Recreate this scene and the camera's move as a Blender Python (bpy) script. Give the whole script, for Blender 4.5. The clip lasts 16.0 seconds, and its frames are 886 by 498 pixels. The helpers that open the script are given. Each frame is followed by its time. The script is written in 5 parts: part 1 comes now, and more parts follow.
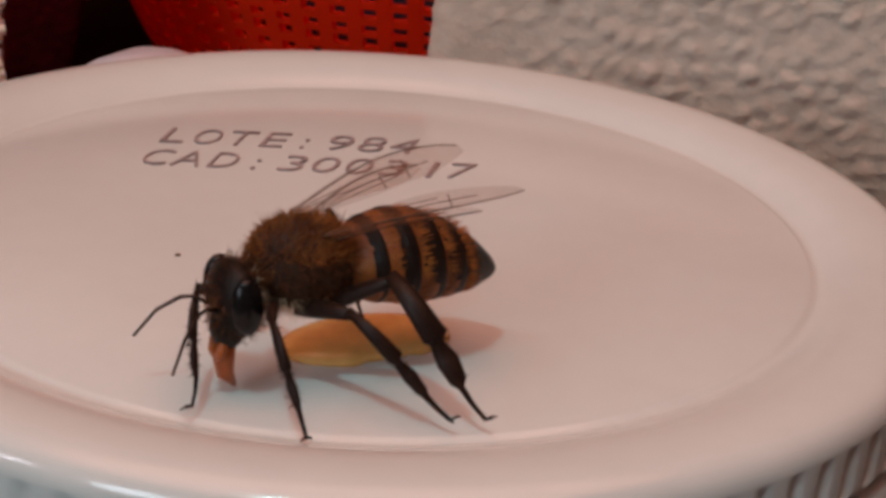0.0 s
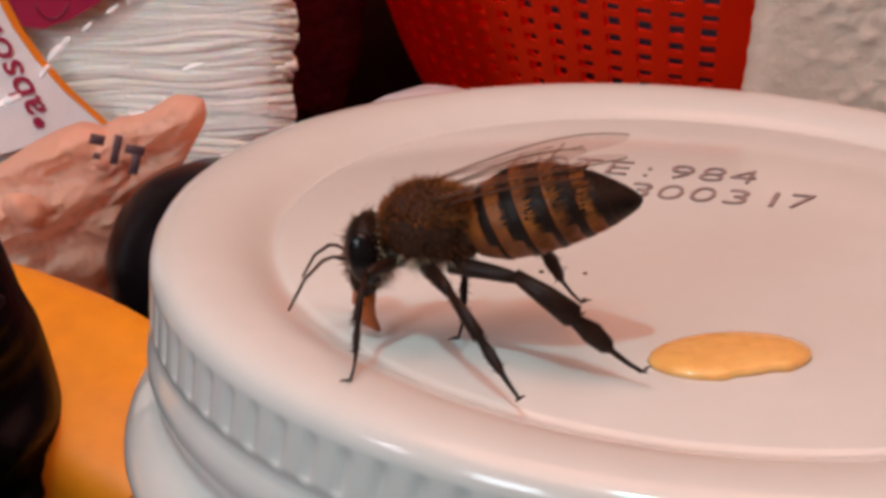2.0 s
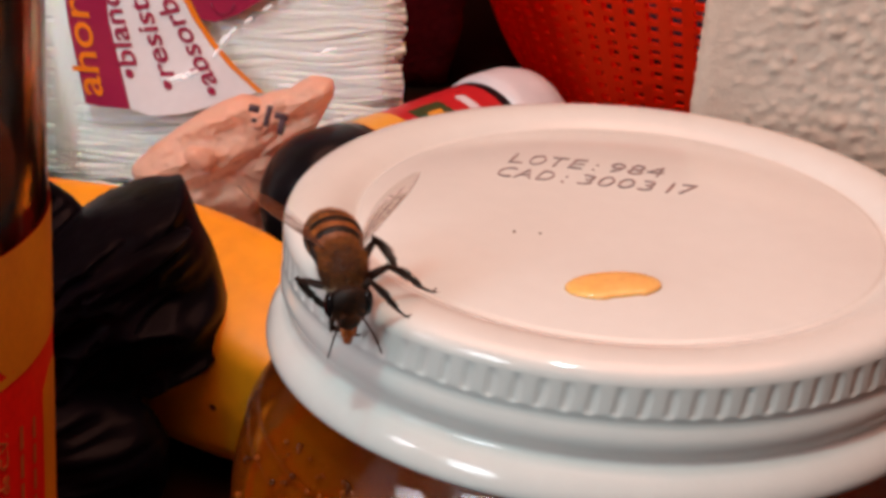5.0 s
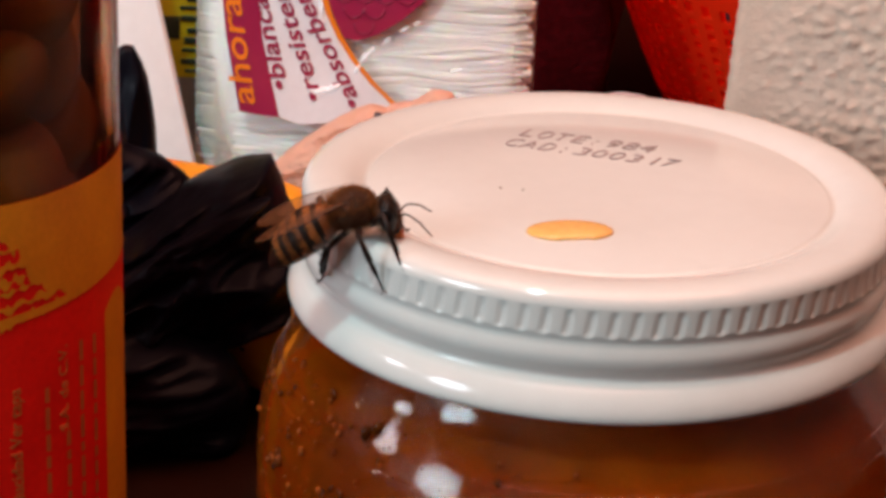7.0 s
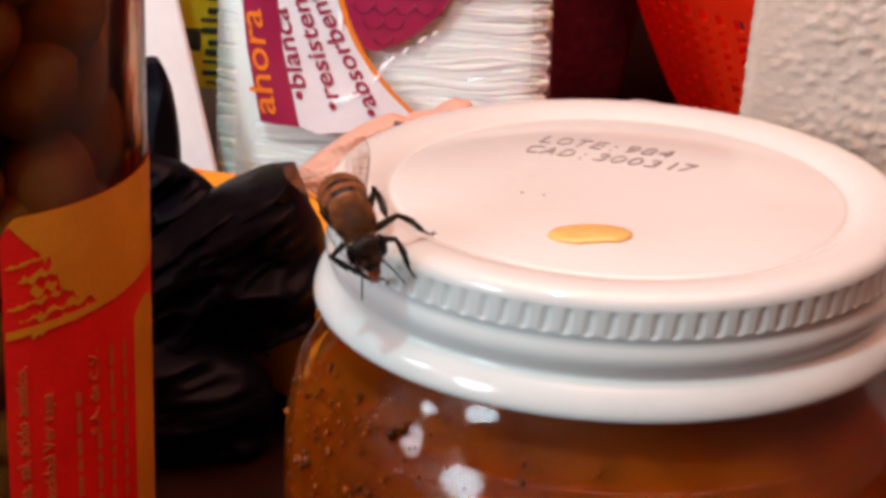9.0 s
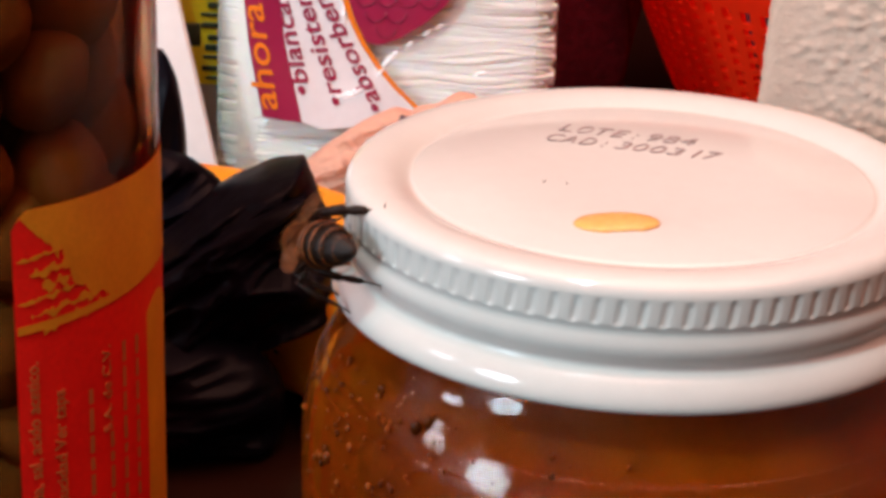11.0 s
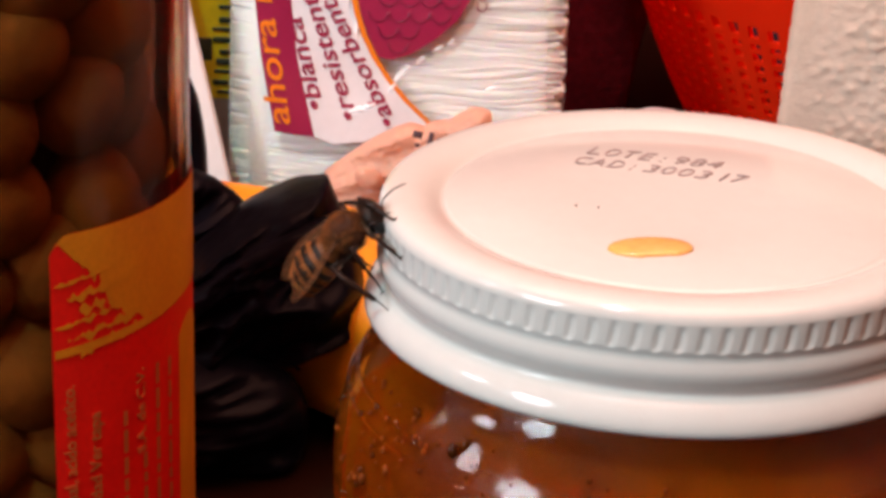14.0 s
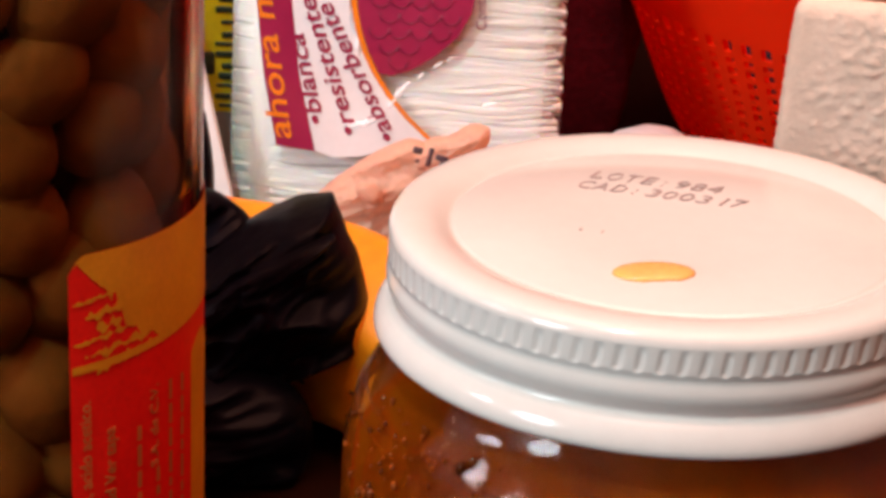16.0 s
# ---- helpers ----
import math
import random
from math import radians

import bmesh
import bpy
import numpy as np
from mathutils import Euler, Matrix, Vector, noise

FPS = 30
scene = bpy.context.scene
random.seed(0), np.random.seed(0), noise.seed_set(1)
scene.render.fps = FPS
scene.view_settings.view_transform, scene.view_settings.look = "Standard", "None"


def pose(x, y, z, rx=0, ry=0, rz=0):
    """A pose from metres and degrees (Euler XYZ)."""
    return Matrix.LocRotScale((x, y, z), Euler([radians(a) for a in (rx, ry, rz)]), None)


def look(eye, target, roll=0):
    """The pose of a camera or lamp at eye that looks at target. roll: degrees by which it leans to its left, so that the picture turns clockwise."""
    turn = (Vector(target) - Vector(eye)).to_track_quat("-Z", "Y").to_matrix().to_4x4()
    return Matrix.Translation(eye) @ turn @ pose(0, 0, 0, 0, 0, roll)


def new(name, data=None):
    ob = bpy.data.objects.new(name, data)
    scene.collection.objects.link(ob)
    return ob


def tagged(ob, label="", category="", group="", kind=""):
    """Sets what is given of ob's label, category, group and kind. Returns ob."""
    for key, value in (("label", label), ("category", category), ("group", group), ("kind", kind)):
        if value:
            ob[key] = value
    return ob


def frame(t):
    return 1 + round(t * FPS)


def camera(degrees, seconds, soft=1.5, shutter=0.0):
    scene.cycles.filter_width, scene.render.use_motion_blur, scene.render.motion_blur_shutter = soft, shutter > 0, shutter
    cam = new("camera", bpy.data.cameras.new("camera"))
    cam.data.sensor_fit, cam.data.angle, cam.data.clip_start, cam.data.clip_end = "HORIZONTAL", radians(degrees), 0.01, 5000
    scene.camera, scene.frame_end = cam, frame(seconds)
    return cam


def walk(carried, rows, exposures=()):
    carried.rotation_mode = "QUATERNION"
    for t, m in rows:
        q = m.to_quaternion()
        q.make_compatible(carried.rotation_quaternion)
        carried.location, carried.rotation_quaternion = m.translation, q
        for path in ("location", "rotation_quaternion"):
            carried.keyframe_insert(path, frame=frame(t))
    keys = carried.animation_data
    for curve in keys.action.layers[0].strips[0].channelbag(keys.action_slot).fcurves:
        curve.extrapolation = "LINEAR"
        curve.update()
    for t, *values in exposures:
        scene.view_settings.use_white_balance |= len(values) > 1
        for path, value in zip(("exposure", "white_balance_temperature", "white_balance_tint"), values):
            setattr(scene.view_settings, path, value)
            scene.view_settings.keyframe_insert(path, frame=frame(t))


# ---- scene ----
# everything below in metres; the table top is z = 0 and the jar stands at the origin
cam = camera(22, 16.0, soft=3.8)
PATH = [
    (0.0, pose(-0.02528, -0.09378, 0.08562, 67.583, -3.502, -15.890)),
    (0.5, pose(-0.02753, -0.09448, 0.08384, 67.192, -2.527, -14.146)),
    (1.0, pose(-0.03276, -0.09970, 0.08944, 67.269, -3.182, -11.125)),
    (1.5, pose(-0.03418, -0.09762, 0.08636, 68.392, -3.349, -10.476)),
    (2.0, pose(-0.03321, -0.09648, 0.08537, 68.617, -3.094, -10.552)),
    (2.5, pose(-0.04873, -0.13402, 0.09887, 68.833, -4.361, -12.893)),
    (2.8, pose(-0.05193, -0.15133, 0.10611, 68.117, -3.900, -12.316)),
    (3.0, pose(-0.05165, -0.15218, 0.10567, 68.268, -4.078, -12.263)),
    (3.2, pose(-0.05079, -0.15354, 0.10615, 68.191, -4.001, -12.289)),
    (5.3, pose(-0.03198, -0.16329, 0.11948, 65.464, -3.832, -4.785)),
    (5.5, pose(-0.02902, -0.16428, 0.12141, 65.196, -4.529, -3.736)),
    (6.0, pose(-0.02246, -0.16884, 0.12472, 65.076, -4.115, -2.331)),
    (6.5, pose(-0.01186, -0.18538, 0.12327, 66.092, -1.873, 1.362)),
    (7.0, pose(-0.00980, -0.19224, 0.11671, 68.090, -2.221, 2.068)),
    (7.5, pose(-0.00827, -0.19459, 0.11499, 68.699, -1.706, 1.932)),
    (8.0, pose(-0.00740, -0.19568, 0.11637, 68.660, -1.939, 2.143)),
    (8.5, pose(-0.00990, -0.19664, 0.11783, 68.651, -1.639, 2.214)),
    (9.0, pose(-0.01061, -0.19641, 0.11769, 68.365, -1.760, 2.225)),
    (9.2, pose(-0.01179, -0.19565, 0.11595, 68.619, -2.042, 2.109)),
    (11.5, pose(-0.01467, -0.19290, 0.11458, 68.462, -1.573, 1.495)),
    (12.0, pose(-0.01479, -0.19403, 0.11552, 68.357, -1.719, 1.494)),
    (12.5, pose(-0.01405, -0.19528, 0.11530, 68.383, -1.572, 1.507)),
    (13.0, pose(-0.01716, -0.19556, 0.11571, 68.489, -1.744, 1.248)),
    (13.5, pose(-0.01865, -0.19439, 0.11618, 68.514, -1.669, 1.045)),
    (14.0, pose(-0.01990, -0.19416, 0.11753, 68.469, -1.799, 0.932)),
    (14.5, pose(-0.01978, -0.19395, 0.11768, 68.481, -1.775, 0.881)),
    (15.0, pose(-0.02016, -0.19426, 0.11879, 68.376, -2.043, 0.856)),
    (15.5, pose(-0.02159, -0.19634, 0.12022, 68.338, -2.547, 0.796)),
    (16.0, pose(-0.02260, -0.19856, 0.12160, 68.412, -2.392, 0.613)),
]
# seconds, stops, kelvin, tint
EXPOSURE = [(0.0, -0.70, 6550, 16), (1.0, -0.54, 6550, 16), (1.5, -0.36, 6600, 17), (2.0, -0.30, 6750, 19), (3.2, 0.00, 6750, 20), (5.5, -0.04, 7000, 19), (6.5, 0.05, 6900, 18),
            (8.0, 0.27, 6550, 17), (12.0, 0.36, 6700, 19), (14.0, 0.38, 7000, 22), (16.0, 0.42, 7200, 24)]
walk(cam, PATH, EXPOSURE)

MM = 0.001
TAU = 2 * math.pi

# ---- light: a wide warm lamp under the ceiling, a small white lamp above the table, added cool fills as a wall lamp and a side window ----


def area_lamp(name, watts, size, place, target, colour):
    data = bpy.data.lights.new(name, "AREA")
    data.energy, data.shape, data.size, data.color = watts, "DISK", size, colour
    ob = new(name, data)
    ob.matrix_world = look(place, target)
    return ob


area_lamp("ceiling_glow_light", 25.0, 1.90, (0.0, -0.12, 1.55), (0, -0.12, 0.0), (1.0, 0.31, 0.19))
area_lamp("ceiling_lamp_light", 7.7, 0.07, (-0.36, -0.52, 1.31), (0, 0, 0.03), (0.34, 0.955, 1.03))
# weak cool fill from the left, added to lift the sides
area_lamp("wall_fill_light", 2.3, 0.24, (-1.35, -0.30, 0.62), (0, 0, 0.03), (0.88, 0.90, 1.0))
# broad cool fill from the front left, housed in an invented window
area_lamp("window_fill_light", 22.0, 0.70, (-1.57, -1.25, 0.75), (0.0, -1.25, 0.75), (0.72, 0.94, 1.05))


# ---- materials ----


def material(name, colour, rough=0.5, metal=0.0, second=None, scale=200.0, amount=0.5, grain=0.12, bump=0.0, bump_scale=1500.0,
             transmission=0.0, alpha=1.0, sheen=0.0, coat=0.0, ior=1.45, subsurface=0.0, spec=0.5, glow=None, island=0.0, radius=0.002):
    """Principled surface with two scales of noise in its colour, and noise relief."""
    m = bpy.data.materials.new(name)
    m.use_nodes = True
    nodes, links = m.node_tree.nodes, m.node_tree.links
    shader = nodes["Principled BSDF"]
    coords = nodes.new("ShaderNodeTexCoord")
    second = second or tuple(c * 0.82 for c in colour)
    big, fine = nodes.new("ShaderNodeTexNoise"), nodes.new("ShaderNodeTexNoise")
    big.inputs["Scale"].default_value, big.inputs["Detail"].default_value = scale, 4
    fine.inputs["Scale"].default_value, fine.inputs["Detail"].default_value = scale * 9, 3
    links.new(coords.outputs["Object"], big.inputs["Vector"])
    links.new(coords.outputs["Object"], fine.inputs["Vector"])
    ramp = nodes.new("ShaderNodeValToRGB")
    ramp.color_ramp.elements[0].position, ramp.color_ramp.elements[1].position = 0.5 - amount * 0.4, 0.5 + amount * 0.4
    ramp.color_ramp.elements[0].color, ramp.color_ramp.elements[1].color = (*second, 1), (*colour, 1)
    links.new(big.outputs["Fac"], ramp.inputs["Fac"])
    mix = nodes.new("ShaderNodeMix")
    mix.data_type, mix.blend_type = "RGBA", "MULTIPLY"
    mix.inputs["Factor"].default_value = grain * 2
    links.new(ramp.outputs["Color"], mix.inputs[6])
    links.new(fine.outputs["Color"], mix.inputs[7])
    bright = nodes.new("ShaderNodeHueSaturation")
    bright.inputs["Value"].default_value = 1 + grain
    links.new(mix.outputs[2], bright.inputs["Color"])
    # the fine noise is coloured; take its grey value only
    grey = nodes.new("ShaderNodeRGBToBW")
    links.new(fine.outputs["Fac"], grey.inputs["Color"])
    links.new(grey.outputs["Val"], mix.inputs[7])
    out = bright.outputs["Color"]
    if island:
        geo, var = nodes.new("ShaderNodeNewGeometry"), nodes.new("ShaderNodeHueSaturation")
        span = nodes.new("ShaderNodeMapRange")
        span.inputs["To Min"].default_value, span.inputs["To Max"].default_value = 1 - island, 1 + island
        links.new(geo.outputs["Random Per Island"], span.inputs["Value"])
        links.new(span.outputs["Result"], var.inputs["Value"])
        links.new(out, var.inputs["Color"])
        out = var.outputs["Color"]
    links.new(out, shader.inputs["Base Color"])
    for key, value in (("Roughness", rough), ("Metallic", metal), ("Transmission Weight", transmission), ("Alpha", alpha),
                       ("Sheen Weight", sheen), ("Coat Weight", coat), ("IOR", ior), ("Subsurface Weight", subsurface), ("Specular IOR Level", spec)):
        shader.inputs[key].default_value = value
    if subsurface:
        shader.inputs["Subsurface Radius"].default_value = (radius, radius * 0.5, radius * 0.25)
    if glow:
        shader.inputs["Emission Color"].default_value, shader.inputs["Emission Strength"].default_value = (*glow[:3], 1), glow[3]
    if bump:
        relief, height = nodes.new("ShaderNodeTexNoise"), nodes.new("ShaderNodeBump")
        relief.inputs["Scale"].default_value, relief.inputs["Detail"].default_value = bump_scale, 5
        height.inputs["Strength"].default_value, height.inputs["Distance"].default_value = bump, 0.0006
        links.new(coords.outputs["Object"], relief.inputs["Vector"])
        links.new(relief.outputs["Fac"], height.inputs["Height"])
        links.new(height.outputs["Normal"], shader.inputs["Normal"])
    return m


LID_WHITE = material("lid_white", (0.645, 0.638, 0.605), 0.11, second=(0.61, 0.60, 0.565), scale=60, grain=0.03, coat=0.1, spec=0.46, bump=0.02, bump_scale=3000)
PRINT = material("ink_print", (0.34, 0.25, 0.24), 0.6, second=(0.24, 0.165, 0.16), scale=1500, amount=0.3, grain=0.3)
HONEY = material("honey", (0.86, 0.185, 0.005), 0.16, second=(0.38, 0.042, 0.002), scale=45, amount=0.6, grain=0.3, ior=1.10, bump=0.35, bump_scale=260, spec=0.1, transmission=0.84)
DROP = material("honey_drop", (0.84, 0.49, 0.17), 0.12, second=(0.78, 0.41, 0.11), scale=200, subsurface=0.3, ior=1.45, coat=0.3)
GLASS = material("jar_glass", (1.0, 0.97, 0.93), 0.03, scale=30, grain=0.0, second=(1.0, 0.96, 0.92), transmission=1.0, ior=1.36, bump=0.22, bump_scale=170)
BUBBLE = material("bubble", (0.20, 0.045, 0.006), 0.08, scale=500, second=(0.10, 0.018, 0.003), ior=1.4, island=0.8, spec=0.3)
TABLE = material("table_top", (0.016, 0.0046, 0.0018), 0.6, second=(0.010, 0.003, 0.0012), scale=25, grain=0.15, bump=0.1, spec=0.08)
BANANA = material("banana_skin", (0.85, 0.35, 0.008), 0.5, second=(0.76, 0.26, 0.006), scale=45, amount=0.7, grain=0.14, bump=0.12, bump_scale=500, subsurface=0.08)
FRECKLE = material("banana_freckle", (0.10, 0.045, 0.015), 0.6, scale=600)
BLACK_BAG = material("black_plastic", (0.005, 0.0045, 0.009), 0.42, second=(0.0022, 0.0018, 0.0035), scale=150, grain=0.2, bump=0.4, bump_scale=260, spec=0.075)
BEIGE_BAG = material("beige_plastic", (0.88, 0.58, 0.44), 0.40, second=(0.80, 0.49, 0.36), scale=120, grain=0.12, bump=0.35, bump_scale=300, subsurface=0.1)
BAG_PRINT = material("bag_print", (0.10, 0.05, 0.06), 0.5, scale=500)
COTTON = material("cotton_strand", (0.97, 0.90, 0.83), 0.9, second=(0.94, 0.86, 0.78), scale=300, grain=0.10, bump=0.6, bump_scale=2500, sheen=0.2, island=0.07, subsurface=0.4, radius=0.003)
MAROON = material("label_maroon", (0.38, 0.018, 0.070), 0.3, second=(0.32, 0.013, 0.058), scale=150, grain=0.08, coat=0.3)
SCALE_INK = material("label_dark_maroon", (0.24, 0.012, 0.050), 0.35, scale=150)
LABEL_WHITE = material("label_white", (0.88, 0.83, 0.84), 0.25, second=(0.83, 0.77, 0.78), scale=100, grain=0.05, coat=0.3)
LABEL_ORANGE = material("label_orange", (0.92, 0.24, 0.015), 0.3, second=(0.87, 0.20, 0.015), scale=150, grain=0.05)
FILM = material("clear_film", (0.98, 0.98, 0.98), 0.08, second=(0.97, 0.97, 0.97), scale=100, grain=0.0, alpha=0.20, bump=0.8, bump_scale=150, spec=0.25)
# whitish, so that the folds show as lamp glints
FILM_FOLD = material("film_fold_glint", (0.98, 0.98, 0.98), 0.20, second=(0.96, 0.96, 0.96), scale=100, grain=0.0, alpha=0.62, coat=1.0, bump=0.3, bump_scale=400)
BASKET_RED = material("basket_plastic", (1.0, 0.058, 0.010), 0.45, second=(0.97, 0.050, 0.008), scale=80, grain=0.04, bump=0.05, spec=0.25)
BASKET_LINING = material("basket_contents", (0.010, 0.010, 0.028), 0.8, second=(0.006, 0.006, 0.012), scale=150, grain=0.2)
DARK_CLOTH = material("dark_cloth", (0.17, 0.007, 0.011), 0.95, second=(0.045, 0.002, 0.003), scale=90, amount=0.8, grain=0.3, bump=0.6, bump_scale=900, spec=0.02)
TOWEL = material("paper_towel", (0.81, 0.59, 0.48), 0.95, second=(0.74, 0.52, 0.41), scale=120, grain=0.08, bump=0.25, bump_scale=2500, spec=0.1)
BOTTLE_BLACK = material("bottle_black", (0.008, 0.006, 0.008), 0.28, second=(0.005, 0.004, 0.005), scale=100, spec=0.14)
BOTTLE_RED = material("bottle_label_red", (0.45, 0.018, 0.022), 0.35, second=(0.36, 0.012, 0.018), scale=200)
BOTTLE_YELLOW = material("bottle_label_yellow", (0.66, 0.32, 0.04), 0.35, second=(0.56, 0.24, 0.03), scale=250)
BOTTLE_GREEN = material("bottle_label_green", (0.020, 0.055, 0.018), 0.4, scale=300)
CAP_WHITE = material("bottle_white", (0.56, 0.54, 0.57), 0.35, scale=100, grain=0.06)
CARD_WHITE = material("white_card", (0.92, 0.90, 0.89), 0.5, second=(0.88, 0.86, 0.85), scale=60, grain=0.05)
PACK_YELLOW = material("pack_yellow", (0.84, 0.62, 0.012), 0.4, second=(0.74, 0.52, 0.010), scale=150)
PACK_INK = material("pack_ink", (0.025, 0.030, 0.012), 0.5, scale=300)
PACK_GREY = material("pack_grey", (0.36, 0.30, 0.25), 0.6, scale=100)
PICKLE_GLASS = material("pickle_glass", (0.72, 0.48, 0.30), 0.10, second=(0.68, 0.44, 0.27), scale=30, grain=0.0, transmission=1.0, ior=1.14)
# near-black brown: shade between the olives, put into the colour
OLIVE_CORE = material("olive_gap_shade", (0.030, 0.007, 0.002), 0.6, scale=120, spec=0.05)
OLIVE = material("olive", (0.32, 0.20, 0.085), 0.55, second=(0.12, 0.066, 0.028), scale=140, amount=0.9, grain=0.3, island=0.5, spec=0.08, bump=0.3, bump_scale=700)
BRINE = material("brine", (0.32, 0.13, 0.05), 0.02, second=(0.29, 0.11, 0.04), scale=40, grain=0.0, transmission=1.0, ior=1.03)
TAG_RED = material("tag_red", (0.88, 0.014, 0.006), 0.6, second=(0.76, 0.010, 0.005), scale=180, grain=0.14, spec=0.2)
TAG_YELLOW = material("tag_yellow", (0.74, 0.26, 0.010), 0.6, second=(0.64, 0.20, 0.008), scale=180, grain=0.12, spec=0.2)
TAG_TEXT = material("tag_text", (0.56, 0.12, 0.025), 0.5, scale=300)
METAL_CAP = material("metal_cap", (0.45, 0.38, 0.28), 0.3, metal=0.8, scale=100)
WALL = material("wall_paint", (0.25, 0.205, 0.175), 0.8, second=(0.22, 0.18, 0.15), scale=4, grain=0.05, bump=0.1, bump_scale=60)
CEILING = material("ceiling_paint", (0.30, 0.25, 0.21), 0.85, scale=4, grain=0.05)
FLOOR = material("floor_tile", (0.16, 0.10, 0.07), 0.4, second=(0.13, 0.08, 0.055), scale=6, grain=0.1)
LAMP_SHADE = material("lamp_glass", (0.9, 0.85, 0.8), 0.5, glow=(1.0, 0.80, 0.62, 1.2))
LAMP_COOL = material("lamp_cool_glass", (0.9, 0.9, 0.9), 0.5, glow=(0.85, 0.93, 1.0, 1.2))
WOOD = material("table_wood", (0.20, 0.11, 0.06), 0.5, second=(0.14, 0.07, 0.04), scale=30, grain=0.2)
# the bee
BEE_DARK = material("bee_dark", (0.016, 0.008, 0.005), 0.42, second=(0.008, 0.004, 0.003), scale=1200, grain=0.2, bump=0.2, bump_scale=6000, spec=0.22)
BEE_AMBER = material("bee_amber", (0.30, 0.082, 0.012), 0.42, second=(0.16, 0.036, 0.005), scale=900, grain=0.2, bump=0.2, bump_scale=6000)
BEE_FUZZ = material("bee_fuzz", (0.14, 0.038, 0.006), 0.85, second=(0.06, 0.016, 0.003), scale=900, island=0.4)
BEE_GOLD = material("bee_gold_fur", (0.31, 0.095, 0.014), 0.85, second=(0.15, 0.040, 0.006), scale=900, island=0.4)
BEE_PALE = material("bee_pale_fur", (0.60, 0.46, 0.33), 0.85, second=(0.45, 0.32, 0.21), scale=900, island=0.35)
BEE_FUZZ_DARK = material("bee_fuzz_dark", (0.040, 0.014, 0.006), 0.8, scale=900, island=0.4)
BEE_EYE = material("bee_eye", (0.008, 0.006, 0.006), 0.24, scale=2000, spec=0.3)
BEE_TONGUE = material("bee_tongue", (0.52, 0.13, 0.022), 0.3, second=(0.36, 0.07, 0.015), scale=900)
BEE_LEG = material("bee_leg", (0.028, 0.011, 0.006), 0.45, second=(0.014, 0.006, 0.004), scale=900, grain=0.2, spec=0.2)
BEE_WING = material("bee_wing", (0.30, 0.105, 0.042), 0.45, second=(0.22, 0.07, 0.028), scale=700, alpha=0.24, spec=0.06, bump=0.2, bump_scale=1200)
BEE_VEIN = material("bee_vein", (0.11, 0.04, 0.018), 0.5, scale=900, alpha=0.42)


def let_light_through(m, colour, share):
    """Thin plastic: part of the light goes through it."""
    nodes, links = m.node_tree.nodes, m.node_tree.links
    thin, mix = nodes.new("ShaderNodeBsdfTranslucent"), nodes.new("ShaderNodeMixShader")
    thin.inputs["Color"].default_value = (*colour, 1)
    mix.inputs["Fac"].default_value = share
    links.new(nodes["Principled BSDF"].outputs["BSDF"], mix.inputs[1])
    links.new(thin.outputs["BSDF"], mix.inputs[2])
    links.new(mix.outputs["Shader"], nodes["Material Output"].inputs["Surface"])


let_light_through(BEIGE_BAG, (0.98, 0.66, 0.52), 0.50)
let_light_through(BASKET_RED, (1.0, 0.075, 0.012), 0.46)

# ---- builders ----


def mesh_of(name, bm, materials, smooth=True):
    data = bpy.data.meshes.new(name)
    bmesh.ops.recalc_face_normals(bm, faces=bm.faces[:])
    bm.to_mesh(data)
    bm.free()
    for m in materials if isinstance(materials, (list, tuple)) else [materials]:
        data.materials.append(m)
    if smooth:
        for p in data.polygons:
            p.use_smooth = True
    return data


def part(name, bm, materials, parent=None, label="", smooth=True, kind=""):
    ob = new(name, mesh_of(name, bm, materials, smooth))
    ob.parent = parent
    return tagged(ob, label=label, kind=kind)


def thing(name, m, label, category, group=""):
    ob = new(name)
    ob.empty_display_size = 0.01
    ob.matrix_world = m
    return tagged(ob, label=label, category=category, group=group)


def box(bm, lo, hi, bevel=0.0, segments=2):
    made = bmesh.ops.create_cube(bm, size=1.0)["verts"]
    for v in made:
        v.co = Vector([lo[i] + (v.co[i] + 0.5) * (hi[i] - lo[i]) for i in range(3)])
    if bevel:
        edges = list({e for v in made for e in v.link_edges})
        bmesh.ops.bevel(bm, geom=edges, offset=bevel, segments=segments, profile=0.5, affect="EDGES")
    return bm


def lathe(profile, segments=96, wobble=None, start=0.0, sweep=TAU, index=None):
    """Turn (radius, height) pairs about z. wobble(angle, i) adds to the radius."""
    bm = bmesh.new()
    closed = abs(sweep - TAU) < 1e-6
    count = segments if closed else segments + 1
    rings = []
    for i, (r, z) in enumerate(profile):
        if r < 1e-9:
            rings.append([bm.verts.new((0, 0, z))])
            continue
        ring = []
        for k in range(count):
            a = start + sweep * k / segments
            rr = r + (wobble(a, i) if wobble else 0)
            ring.append(bm.verts.new((rr * math.cos(a), rr * math.sin(a), z)))
        rings.append(ring)
    for i, (a, b) in enumerate(zip(rings, rings[1:])):
        for k in range(segments):
            n = (k + 1) % count
            if len(a) == 1:
                f = bm.faces.new((a[0], b[k], b[n]))
            elif len(b) == 1:
                f = bm.faces.new((a[k], a[n], b[0]))
            else:
                f = bm.faces.new((a[k], a[n], b[n], b[k]))
            if index:
                f.material_index = index(i)
    return bm


